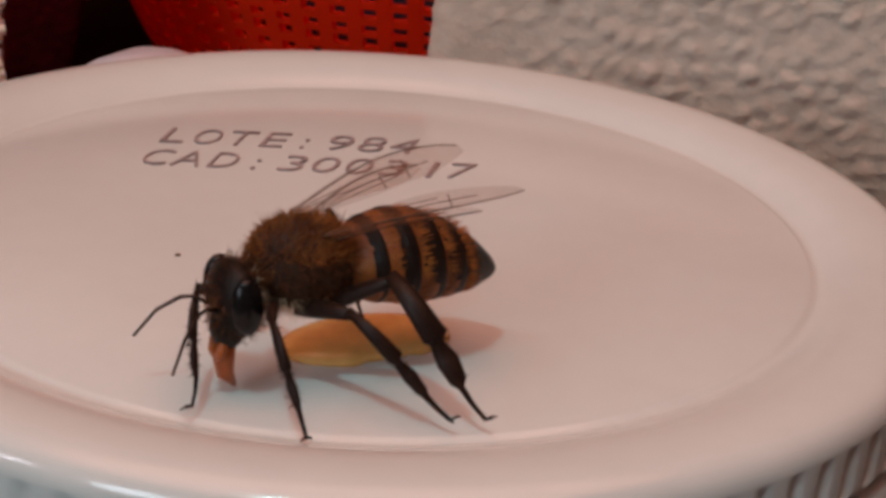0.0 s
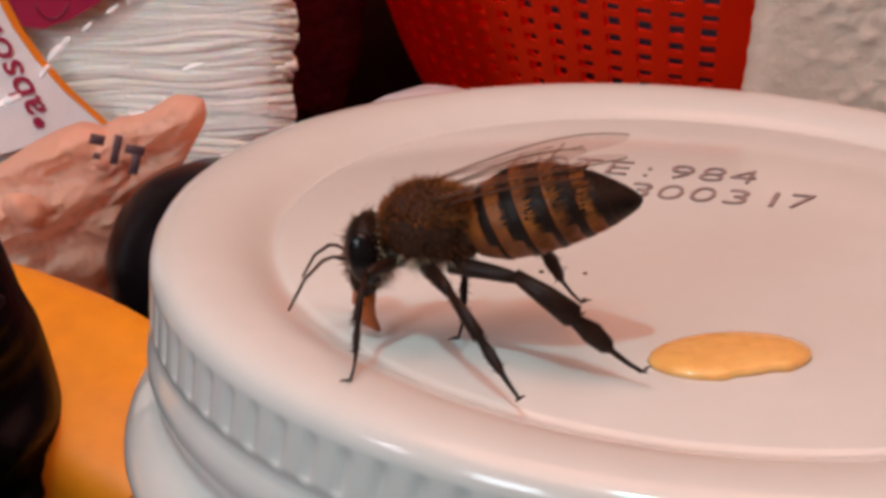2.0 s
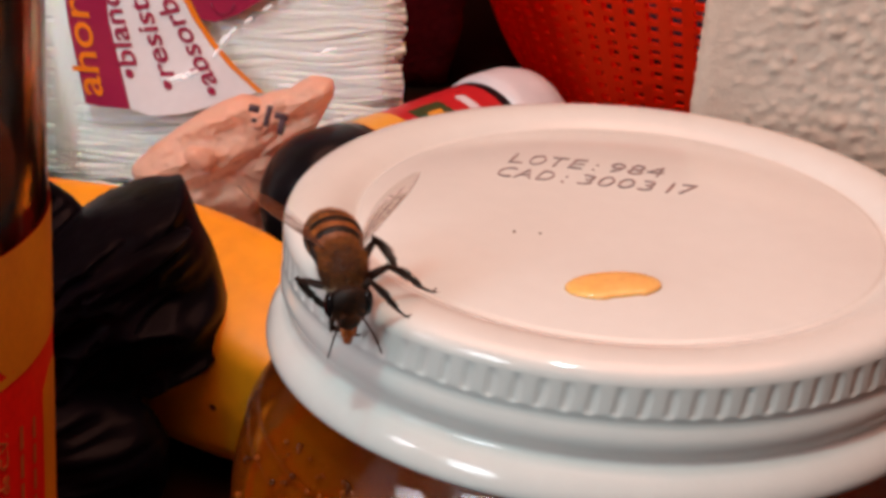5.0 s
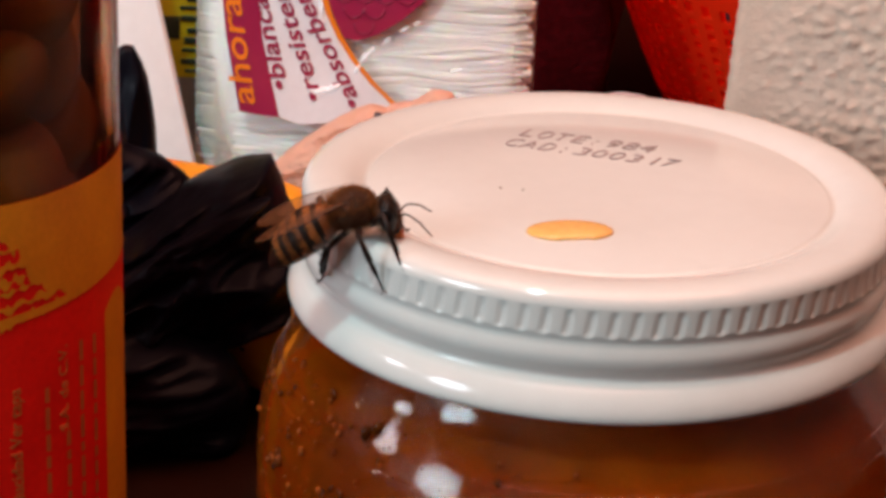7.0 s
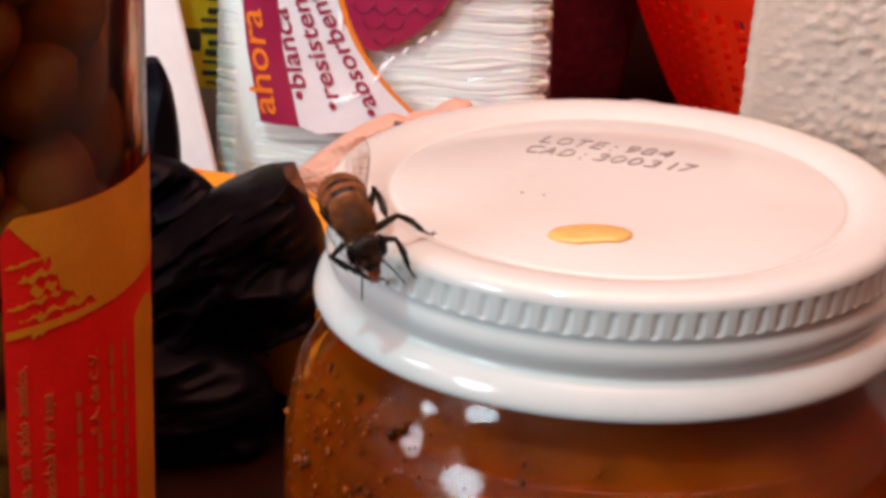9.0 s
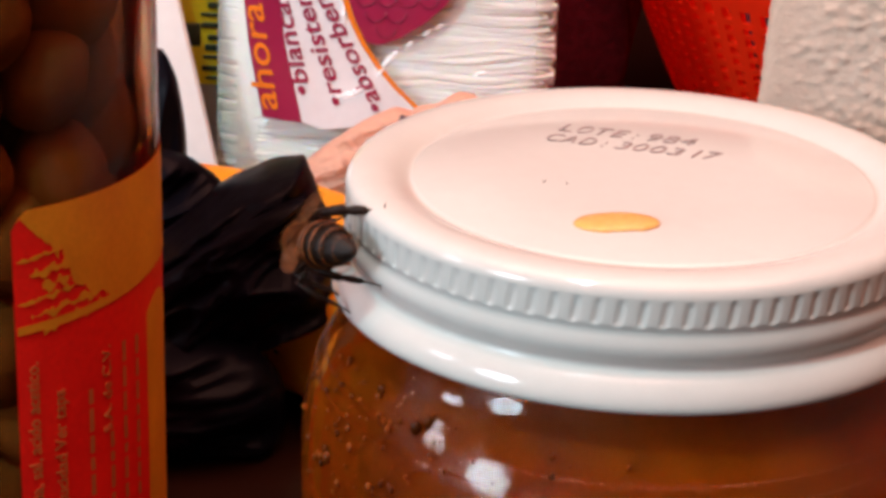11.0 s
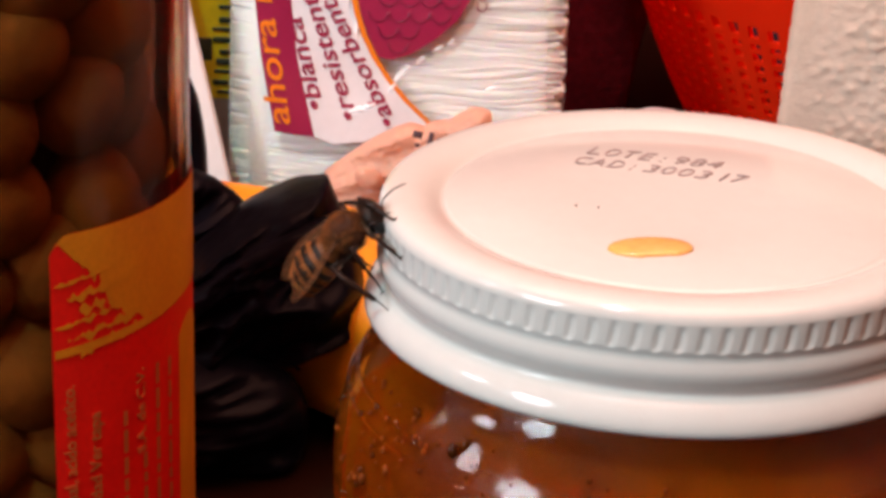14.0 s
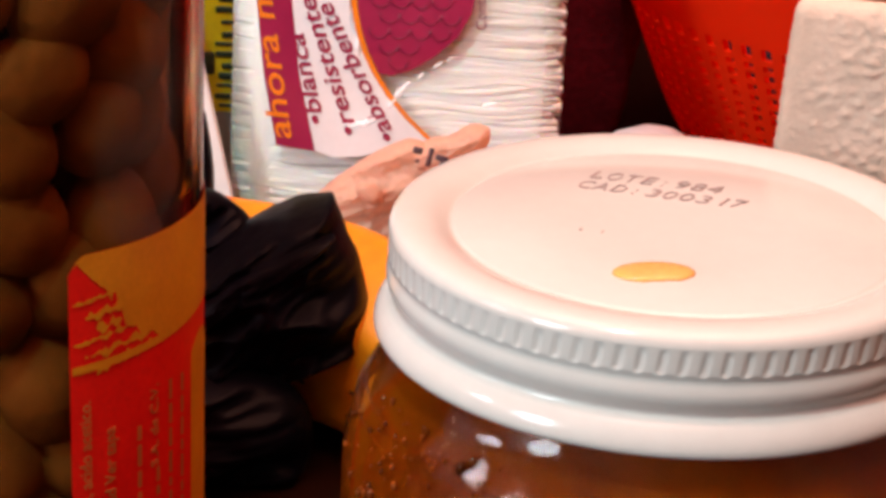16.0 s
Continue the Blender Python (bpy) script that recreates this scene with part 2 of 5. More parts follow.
def tube(bm, points, radii, sides=8, flat=1.0):
    """A tapered tube along points."""
    points = [Vector(p) for p in points]
    if not hasattr(radii, "__len__"):
        radii = [radii] * len(points)
    rings, normal = [], None
    for i, p in enumerate(points):
        way = (points[min(i + 1, len(points) - 1)] - points[max(i - 1, 0)]).normalized()
        if normal is None:
            normal = way.orthogonal().normalized()
        normal = (normal - way * normal.dot(way)).normalized()
        side = way.cross(normal)
        rings.append([bm.verts.new(p + (normal * math.cos(TAU * k / sides) + side * math.sin(TAU * k / sides) * flat) * radii[i]) for k in range(sides)])
    for a, b in zip(rings, rings[1:]):
        for k in range(sides):
            bm.faces.new((a[k], a[(k + 1) % sides], b[(k + 1) % sides], b[k]))
    bm.faces.new(rings[0][::-1])
    bm.faces.new(rings[-1])
    return bm


def ellipsoid(bm, centre, radii, u=20, v=12, turn=None):
    made = bmesh.ops.create_uvsphere(bm, u_segments=u, v_segments=v, radius=1.0)["verts"]
    for p in made:
        q = Vector((p.co.x * radii[0], p.co.y * radii[1], p.co.z * radii[2]))
        if turn:
            q = turn @ q
        p.co = q + Vector(centre)
    return made


def crumple(radii, seed, folds=0.25, sharp=5.0, detail=5, floor=None, squash=None, boxy=0.0, stretch=(1, 1, 1)):
    """A crumpled sheet of plastic, gathered into a clump with ridged folds."""
    bm = bmesh.new()
    made = bmesh.ops.create_icosphere(bm, subdivisions=detail, radius=1.0)["verts"]
    shift = Vector((seed * 3.1, seed * 1.7, seed * 0.9))
    for v in made:
        n = v.co.normalized()
        q = Vector((n.x * stretch[0], n.y * stretch[1], n.z * stretch[2])) * 1.3 + shift
        m = n.lerp(n / max(abs(n.x), abs(n.y), abs(n.z)) * 0.86, boxy)
        a = 1 - abs(noise.noise(q * 1.6)) * 2
        b = 1 - abs(noise.noise(q * sharp * 0.7 + Vector((7, 1, 3)))) * 2
        c = noise.noise(q * sharp * 2)
        h = 1 + folds * (0.72 * a + 0.24 * b + 0.04 * c) - folds * 0.4
        p = Vector((m.x * radii[0], m.y * radii[1], m.z * radii[2])) * h
        if squash:
            p = squash(p)
        if floor is not None:
            p.z = max(p.z, floor + 0.0004 * noise.noise(q * 9))
        v.co = p
    return bm


def text_mesh(body, size, width=None, extrude=0.00004, align="LEFT", shear=0.0, weight=0.0):
    """The mesh of a line of writing in the built-in font, in its own plane from (0, 0) along x, fitted to a width."""
    data = bpy.data.curves.new("writing", "FONT")
    data.body, data.size, data.extrude, data.align_x, data.resolution_u, data.shear = body, size, extrude, align, 3, shear
    data.offset = weight
    ob = bpy.data.objects.new("writing", data)
    scene.collection.objects.link(ob)
    bpy.context.view_layer.update()
    mesh = bpy.data.meshes.new_from_object(ob.evaluated_get(bpy.context.evaluated_depsgraph_get()))
    bpy.data.objects.remove(ob)
    bpy.data.curves.remove(data)
    if width:
        xs = [v.co.x for v in mesh.vertices]
        k = width / (max(xs) - min(xs))
        for v in mesh.vertices:
            v.co.x = (v.co.x - min(xs)) * k
    return mesh


def add_mesh(name, mesh, mat, parent, place=None, label=""):
    """Bake a placing (a function of a point) into a mesh and link it as a part."""
    if place:
        for v in mesh.vertices:
            v.co = place(v.co)
    mesh.materials.clear()
    mesh.materials.append(mat)
    ob = new(name, mesh)
    ob.parent = parent
    return tagged(ob, label=label)


# ---- the room and the table ----


def slab(name, lo, hi, mat, kind="structure", label="", category=""):
    ob = part(name, box(bmesh.new(), lo, hi), mat, smooth=False)
    return tagged(ob, kind=kind, label=label, category=category)


slab("floor", (-1.6, -2.0, -0.80), (1.6, 1.6, -0.75), FLOOR, label="brown tiled kitchen floor")
slab("ceiling", (-1.6, -2.0, 1.65), (1.6, 1.6, 1.70), CEILING, label="off-white painted ceiling")
slab("wall_north", (-1.6, 1.6, -0.80), (1.6, 1.7, 1.70), WALL, label="plain grey painted wall")
slab("wall_south", (-1.6, -2.1, -0.80), (1.6, -2.0, 1.70), WALL, label="plain grey painted wall")
slab("wall_east", (1.6, -2.1, -0.80), (1.7, 1.7, 1.70), WALL, label="plain grey painted wall")
slab("wall_west", (-1.7, -2.1, -0.80), (-1.6, 1.7, 1.70), WALL, label="plain grey painted wall")


def table():
    t = thing("table", pose(0, 0, -0.75), "wooden table with a dark brown top", "table")
    part("tabletop", box(bmesh.new(), (-0.5, -0.28, 0.72), (0.5, 0.45, 0.75), 0.003), TABLE, t, "dark brown wooden top")
    for x in (-0.45, 0.41):
        for y in (-0.24, 0.37):
            part("leg", box(bmesh.new(), (x, y, 0.0), (x + 0.04, y + 0.04, 0.72), 0.002), WOOD, t)


table()


def dome_lamp(name, m, radius, glass, label):
    t = thing(name, m, label, "lamp")
    part("base", lathe([(0, 0), (radius * 0.9, 0), (radius * 0.9, -0.02), (0, -0.02)], 32), CAP_WHITE, t)
    part("shade", lathe([(radius, -0.021), (radius * 0.95, -0.05), (radius * 0.7, -0.075), (radius * 0.3, -0.088), (0, -0.09)], 32), glass, t, "glowing frosted glass shade")


dome_lamp("ceiling_lamp", pose(0.0, -0.12, 1.65), 0.90, LAMP_SHADE, "wide round ceiling lamp with a warm glowing shade")
# invented housing for the cool left fill, out of view
dome_lamp("fill_wall_lamp", pose(-1.6, -0.30, 0.68, 0, -90, 0), 0.11, LAMP_COOL, "added unseen wall lamp with a cool white shade")


def pendant_lamp():
    t = thing("pendant_lamp", pose(-0.36, -0.52, 1.32), "small white pendant lamp hanging over the table", "lamp")
    part("cord", lathe([(0, 0.03), (0.003, 0.03), (0.003, 0.33), (0, 0.33)], 12), METAL_CAP, t)
    part("shade", lathe([(0.075, 0.0), (0.06, 0.02), (0.02, 0.035), (0, 0.036)], 32), CAP_WHITE, t, "white metal shade")


pendant_lamp()


# out of view; added to house the cool fill light
def side_window():
    t = thing("fill_window_1", pose(-1.6, -1.25, 0.75), "added unseen window, a cool fill panel in a white frame", "window")
    t["kind"] = "structure"
    part("pane", box(bmesh.new(), (-0.004, -0.36, -0.36), (0.004, 0.36, 0.36)), LAMP_COOL, t, "bright frosted pane", smooth=False)
    for lo, hi in (((-0.01, -0.42, 0.36), (0.025, 0.42, 0.42)), ((-0.01, -0.42, -0.42), (0.025, 0.42, -0.36)), ((-0.01, -0.42, -0.36), (0.025, -0.36, 0.36)), ((-0.01, 0.36, -0.36), (0.025, 0.42, 0.36))):
        part("window_frame", box(bmesh.new(), lo, hi, 0.004), CARD_WHITE, t, smooth=False)


side_window()

# ---- the honey jar ----
RIM = 0.046          # height of the lid's widest upper edge
PANEL = RIM + 0.0003  # height of the lid's flat middle
RIBS = 92


def honey_jar():
    jar = thing("honey_jar", pose(0, 0, 0), "small glass jar of amber honey with a white metal lid", "jar")
    outer = [(0, 0.6), (22, 0.6), (25.5, 0.0), (27.5, 0.5), (29.6, 2.6), (30.3, 5.5), (30.4, 20), (30.2, 24), (29.4, 27.5), (27.8, 30.5),
             (26.2, 32.6), (25.2, 34.2), (24.8, 36), (24.6, 44), (24.0, 44.6), (23.2, 44.2)]
    inner = [(23.2, 36), (24.0, 34)]
    part("glass", lathe([(r * MM, z * MM) for r, z in outer + inner], 96), GLASS, jar, "clear glass body with a rounded shoulder").visible_shadow = False
    fill = [(0, 2.0), (23.9, 2.0), (27.2, 2.6), (29.0, 4.2), (29.8, 6.2), (29.9, 20), (29.7, 23.8), (28.9, 27.2), (27.4, 30.1), (25.8, 32.2), (24.6, 34.2), (24.0, 36), (23.8, 40), (0, 40.2)]
    part("honey", lathe([(r * MM, z * MM) for r, z in fill], 96, wobble=lambda a, i: 0.00006 * noise.noise(Vector((math.cos(a) * 4, math.sin(a) * 4, i)))), HONEY, jar, "amber honey with darker crystals")
    # seeds of air and drops that cling inside the shoulder
    bm = bmesh.new()
    rnd = random.Random(4)
    for k in range(300):
        a = rnd.uniform(-2.9, -1.4) if k % 5 == 0 else rnd.gauss(-2.5, 0.25)
        z = rnd.uniform(12, 32)
        r = 28.45 - max(0, z - 23) ** 2 * 0.045
        s = (0.08 + 0.24 * rnd.random() ** 2) * (1.7 if k % 17 == 0 else 1)
        ellipsoid(bm, ((r + 1.80) * MM * math.cos(a), (r + 1.80) * MM * math.sin(a), z * MM), (s * MM, s * MM, s * 1.3 * MM), 8, 6)
    part("condensation", bm, BUBBLE, jar, "small sticky drops on the glass", kind="stuff")
    # moulded lines round the shoulder
    for z, r in ((29.9, 28.25), (28.3, 29.1)):
        part("moulded_line", lathe([((r + 0.09 * math.cos(q)) * MM, (z + 0.09 * math.sin(q)) * MM) for q in [TAU * i / 8 for i in range(9)]], 96), GLASS, jar)
    z0 = RIM / MM
    prof = [(0, 0.3), (10, 0.3), (20.45, 0.30), (20.6, 0.24), (20.75, 0.12), (20.95, 0.10), (21.25, 0.20), (21.6, 0.36), (22.1, 0.58), (22.8, 0.80), (23.6, 0.92), (24.6, 0.94), (25.4, 0.86), (25.95, 0.66),
            (26.32, 0.34), (26.52, -0.05), (26.6, -0.4), (26.6, -0.52), (26.6, -0.75), (26.6, -1.3), (26.6, -2.0), (26.6, -2.55), (26.6, -2.75), (26.58, -2.85), (26.46, -3.15), (26.40, -3.45),
            (26.5, -3.85), (26.68, -4.4), (26.70, -5.0), (26.5, -5.7), (26.2, -6.25), (26.1, -6.6), (26.25, -6.95), (26.7, -7.4), (27.2, -7.95), (27.55, -8.6),
            (27.72, -9.2), (27.75, -9.6), (27.65, -9.9), (27.4, -10.05), (27.0, -10.0), (26.9, -9.7), (26.2, -9.2), (25.9, -6.9), (25.2, -4), (25.2, -0.5), (0, -0.5)]

    def ribs(a, i):
        # shallow pressed slots, a little slanted
        if not 18 <= i <= 22:
            return 0.0
        x = (a * RIBS / TAU + 0.05 * (i - 20)) % 1.0
        dent = max(0.0, math.cos((x - 0.3) * TAU * 1.1)) if abs(x - 0.3) < 0.21 else 0.0
        return -0.00017 * dent * (0.7 if i in (18, 22) else 1.0)
    lid = part("lid", lathe([(r * MM, (z + z0) * MM) for r, z in prof], RIBS * 10, wobble=ribs), LID_WHITE, jar, "white enamelled metal lid with a ribbed edge")
    # stamped code, two lines of separate characters
    ux, vx = Vector((0.969, -0.245, 0)), Vector((0.245, 0.969, 0))
    for line, u0, v0 in (("LOTE:984", -10.45, 10.5), ("CAD:300317", -11.1, 7.25)):
        for k, ch in enumerate(line):
            mesh = text_mesh(ch, 3.0 * MM, weight=-0.00005)
            wide = max((v.co.x for v in mesh.vertices), default=1)
            squeeze = {":": 0.8, "1": 1.05 * MM / wide}.get(ch, 1.42 * MM / wide)
            base = ux * (u0 + k * 1.655 + {":": 0.5, "1": 0.15}.get(ch, 0)) * MM + vx * v0 * MM + Vector((0, 0, PANEL + 0.00006))
            add_mesh("character", mesh, PRINT, lid, lambda c, s=squeeze, b=base: b + ux * (c.x * s + c.y * 0.28) + vx * c.y * 1.05 + Vector((0, 0, c.z)), "dark stamped ink")
    return jar


honey_jar()


def honey_drop():
    bm = bmesh.new()
    rings = []
    n = 40
    shape = lambda a: 1 + 0.07 * math.sin(a * 2 + 0.6) + (-0.13 if abs(a - 4.9) < 0.35 else 0.0)
    for k, (s, h) in enumerate(((1.0, 0.0), (0.985, 0.16), (0.93, 0.30), (0.8, 0.40), (0.5, 0.46))):
        rings.append([bm.verts.new((3.6 * MM * s * shape(TAU * i / n) * math.cos(TAU * i / n), 2.3 * MM * s * shape(TAU * i / n) * math.sin(TAU * i / n), h * MM)) for i in range(n)])
    for a, b in zip(rings, rings[1:]):
        for i in range(n):
            bm.faces.new((a[i], a[(i + 1) % n], b[(i + 1) % n], b[i]))
    bm.faces.new(rings[-1])
    bm.faces.new(rings[0][::-1])
    ob = part("honey_drop", bm, DROP)
    ob.matrix_world = pose(-0.0028, -0.0118, PANEL + 0.00002, 0, 0, 4)
    tagged(ob, "flat drop of golden honey on the white lid", "honey drop")


honey_drop()


def crumb(x, y, size):
    bm = bmesh.new()
    ellipsoid(bm, (0, 0, size * 0.4), (size, size * 0.7, size * 0.5), 8, 6)
    ob = part("crumb", bm, FRECKLE)
    ob.matrix_world = pose(x, y, PANEL)
    tagged(ob, "tiny dark crumb on the white lid", "crumb", "crumbs on the lid")


crumb(-0.0088, -0.0018, 0.00014)
crumb(-0.0068, -0.0021, 0.00012)

# ---- the fruit and the bags beside the jar ----


def banana(label, line, seed):
    t = thing("banana", pose(0, 0, 0), label, "banana")
    bm = bmesh.new()
    rings = []
    sides = 40
    fine = []
    for a, b in zip(line, line[1:]):
        for k in range(4):
            fine.append([a[i] + (b[i] - a[i]) * k / 4 for i in range(4)])
    fine.append(list(line[-1]))
    for _ in range(3):
        fine = [fine[0]] + [[(fine[i - 1][j] + 2 * fine[i][j] + fine[i + 1][j]) / 4 for j in range(4)] for i in range(1, len(fine) - 1)] + [fine[-1]]
    for i, (x, y, z, r) in enumerate(fine):
        p, q = fine[max(i - 1, 0)], fine[min(i + 1, len(fine) - 1)]
        way = Vector((q[0] - p[0], q[1] - p[1], q[2] - p[2])).normalized()
        side = way.cross(Vector((0, 0, 1))).normalized()
        up = side.cross(way)
        ring = []
        for k in range(sides):
            a = TAU * k / sides
            facet = 1 + 0.055 * math.cos(5 * (a - 0.62)) + 0.022 * math.cos(10 * (a - 0.62)) + 0.015 * noise.noise(Vector((i * 0.3, a * 2, 1)))
            ring.append(bm.verts.new((Vector((x, y, z)) + (side * math.cos(a) + up * math.sin(a)) * r * facet) * MM))
        rings.append(ring)
    for a, b in zip(rings, rings[1:]):
        for k in range(sides):
            bm.faces.new((a[k], a[(k + 1) % sides], b[(k + 1) % sides], b[k]))
    bm.faces.new(rings[0][::-1])
    bm.faces.new(rings[-1])
    bm.normal_update()
    low = min(v.co.z for v in bm.verts)
    for v in bm.verts:
        v.co.z -= low
    # freckles sit on the skin
    rnd, spots = random.Random(seed), bmesh.new()
    faces = [f for f in bm.faces if f.normal.z > -0.2 and len(f.verts) == 4]
    for f in rnd.sample(faces, 70):
        c, nrm = f.calc_center_median(), f.normal
        s = rnd.uniform(0.15, 0.5) * MM
        turn = nrm.to_track_quat("Z", "Y").to_matrix()
        ellipsoid(spots, c, (s, s * rnd.uniform(0.5, 1), 0.06 * MM), 8, 5, turn)
    part("skin", bm, BANANA, t)
    part("speckling", spots, FRECKLE, t, "small dark freckles", kind="stuff")


banana("ripe yellow banana with dark freckles lying on the table", [(-92, 58, 13, 3.0), (-86, 60, 13, 5.5), (-78, 62, 12, 9), (-68, 63, 11.4, 11), (-56, 62.5, 11.3, 11.4), (-44, 59, 11.3, 11.5), (-35, 54.5, 11.4, 11.5), (-29, 49.5, 11.0, 11.2), (-24, 44.5, 10.6, 10.6), (-20, 40, 9.8, 9.2), (-17, 36.5, 9.2, 7), (-15, 34.5, 8.8, 4.5), (-14, 33, 8.6, 2.4)], 8)


def gathered(outline, centre, front, back, pleats, seed, ridge=1.0, rings=26, count=144, lean=30.0, rough=0.03, freq=1.0):
    """Thin plastic gathered into a puffed clump: an outline in x and z (mm), pleats that run out from a centre."""
    size = len(outline)
    rim = []
    for k in range(count):
        q = k / count * size
        i, w = int(q), q - int(q)
        a, b, c, d = (Vector(outline[(i + o) % size]) for o in (-1, 0, 1, 2))
        smooth = 0.5 * ((2 * b) + (c - a) * w + (2 * a - 5 * b + 4 * c - d) * w * w + (3 * b - a - 3 * c + d) * w ** 3)
        rim.append(b.lerp(c, w).lerp(smooth, 0.6))
    mid = Vector(centre)
    bm = bmesh.new()

    def point(s, k, side):
        p = mid.lerp(rim[k], s)
        along = p.x * math.cos(radians(lean)) + p.y * math.sin(radians(lean))
        across = p.y * math.cos(radians(lean)) - p.x * math.sin(radians(lean))
        q = Vector((along * 0.08 * freq, across * 0.26 * freq, seed + side * 3))
        a = math.atan2(rim[k].y - mid.y, rim[k].x - mid.x)
        fan = 1 - 2 * abs(noise.noise(Vector((math.cos(a) * pleats, math.sin(a) * pleats, seed + s * 0.5))))
        crease = 1 - 3.2 * abs(noise.noise(q))
        small = 1 - 3.2 * abs(noise.noise(q * 2.3 + Vector((9, 2, 4))))
        fine = 1 - 3.2 * abs(noise.noise(Vector((p.x * 0.9 + 4, p.y * 0.9, seed))))
        puff = max(0.0, 1 - s * s) ** 0.5
        deep = puff * (front if side < 0 else back)
        y = side * (deep + min(1, puff * 1.6) * ridge * (0.6 * fan * s * s + 1.0 * crease + 0.3 * small + rough * fine))
        wave = (0.8 * noise.noise(Vector((a * 2, s * 2, seed))) if s > 0.98 else 0.0)
        return (p.x * MM, (y + wave) * MM, p.y * MM)
    edge = [bm.verts.new(point(1.0, k, -1)) for k in range(count)]
    for side in (-1, 1):
        last = None
        hub = bm.verts.new((mid.x * MM, side * (front if side < 0 else back) * MM, mid.y * MM))
        for r in range(1, rings + 1):
            s = r / rings
            row = edge if r == rings else [bm.verts.new(point(s, k, side)) for k in range(count)]
            for k in range(count):
                n = (k + 1) % count
                if last is None:
                    bm.faces.new((hub, row[k], row[n]))
                else:
                    bm.faces.new((last[k], last[n], row[n], row[k]))
            last = row
    return bm


def black_bag():
    t = thing("black_plastic_bag", pose(-0.041, 0.042, 0.0), "crumpled black plastic bag lying on the banana", "plastic bag")
    body = [(-17, 17), (-12, 20), (-7.6, 23.6), (-2.3, 28.6), (2.7, 31.0), (6.0, 32.0), (7.3, 32.2), (8.2, 29.6), (10.4, 24.6), (11.7, 18.6), (10.6, 14.2), (6.0, 11.4), (-0.5, 9.6), (-6, 8.0), (-11, 0.8), (-18, 0.4), (-21, 6), (-20, 13)]
    part("gathered_end", gathered(body, (-1.0, 19.5), 8.0, 9.0, 2.0, 3.2, 2.2, 34, 200, 34.0), BLACK_BAG, t, "square-cut gathered end")
    flap = [(-14, 17.5), (-7.6, 22.0), (-1.5, 27.2), (5.0, 30.6), (8.0, 31.4), (6.0, 29.0), (0.5, 25.2), (-6, 20.0), (-12, 15.0), (-15, 14.5)]
    fold = part("fold", gathered(flap, (-2.0, 24.4), 2.2, 2.0, 2.0, 5.5, 1.0, 18, 120, 38.0), BLACK_BAG, t, "folded flap over the top")
    fold.matrix_basis = pose(0.0, -0.0068, -0.0012)
    # added black lump: stands for the deep shade on the banana's lower side
    slack = [(-34, 0.4), (2, 0.4), (5.6, 3.0), (5.8, 8.0), (3.5, 12.0), (-3, 14.0), (-13, 15.0), (-24, 15.0), (-34, 12)]
    part("shade_mass", gathered(slack, (-16, 6.5), 6.0, 5.0, 2.2, 4.6, 1.4, 26, 160, 12.0), BLACK_BAG, t, "added black mass for the deep shade under the bag").matrix_basis = pose(0.0, -0.0075, 0.0)
    upright = [(-13.4, 1), (-7.4, 1), (-7.0, 14), (-7.6, 22), (-7.9, 30), (-8.8, 36), (-10.4, 39.6), (-12.2, 39.0), (-13.2, 32), (-13.8, 18)]
    tail = part("upright_fold", gathered(upright, (-10.5, 22), 3.2, 3.2, 1.2, 7.1, 0.8, 20, 120, 86.0), BLACK_BAG, t, "upright fold of plastic")
    tail.matrix_basis = pose(0.0, 0.0155, 0.0)
    wedge = [(-16, 14), (-14, 30), (-8.6, 29.4), (-6.4, 28.6), (-3.4, 26.4), (-2.4, 24.6), (-4.5, 20), (-8, 12)]
    part("back_fold", gathered(wedge, (-9.5, 23), 2.6, 3.0, 2.4, 8.3, 1.2, 18, 120), BLACK_BAG, t, "pointed fold behind the flap").matrix_basis = pose(0.0, 0.0090, 0.0)


black_bag()


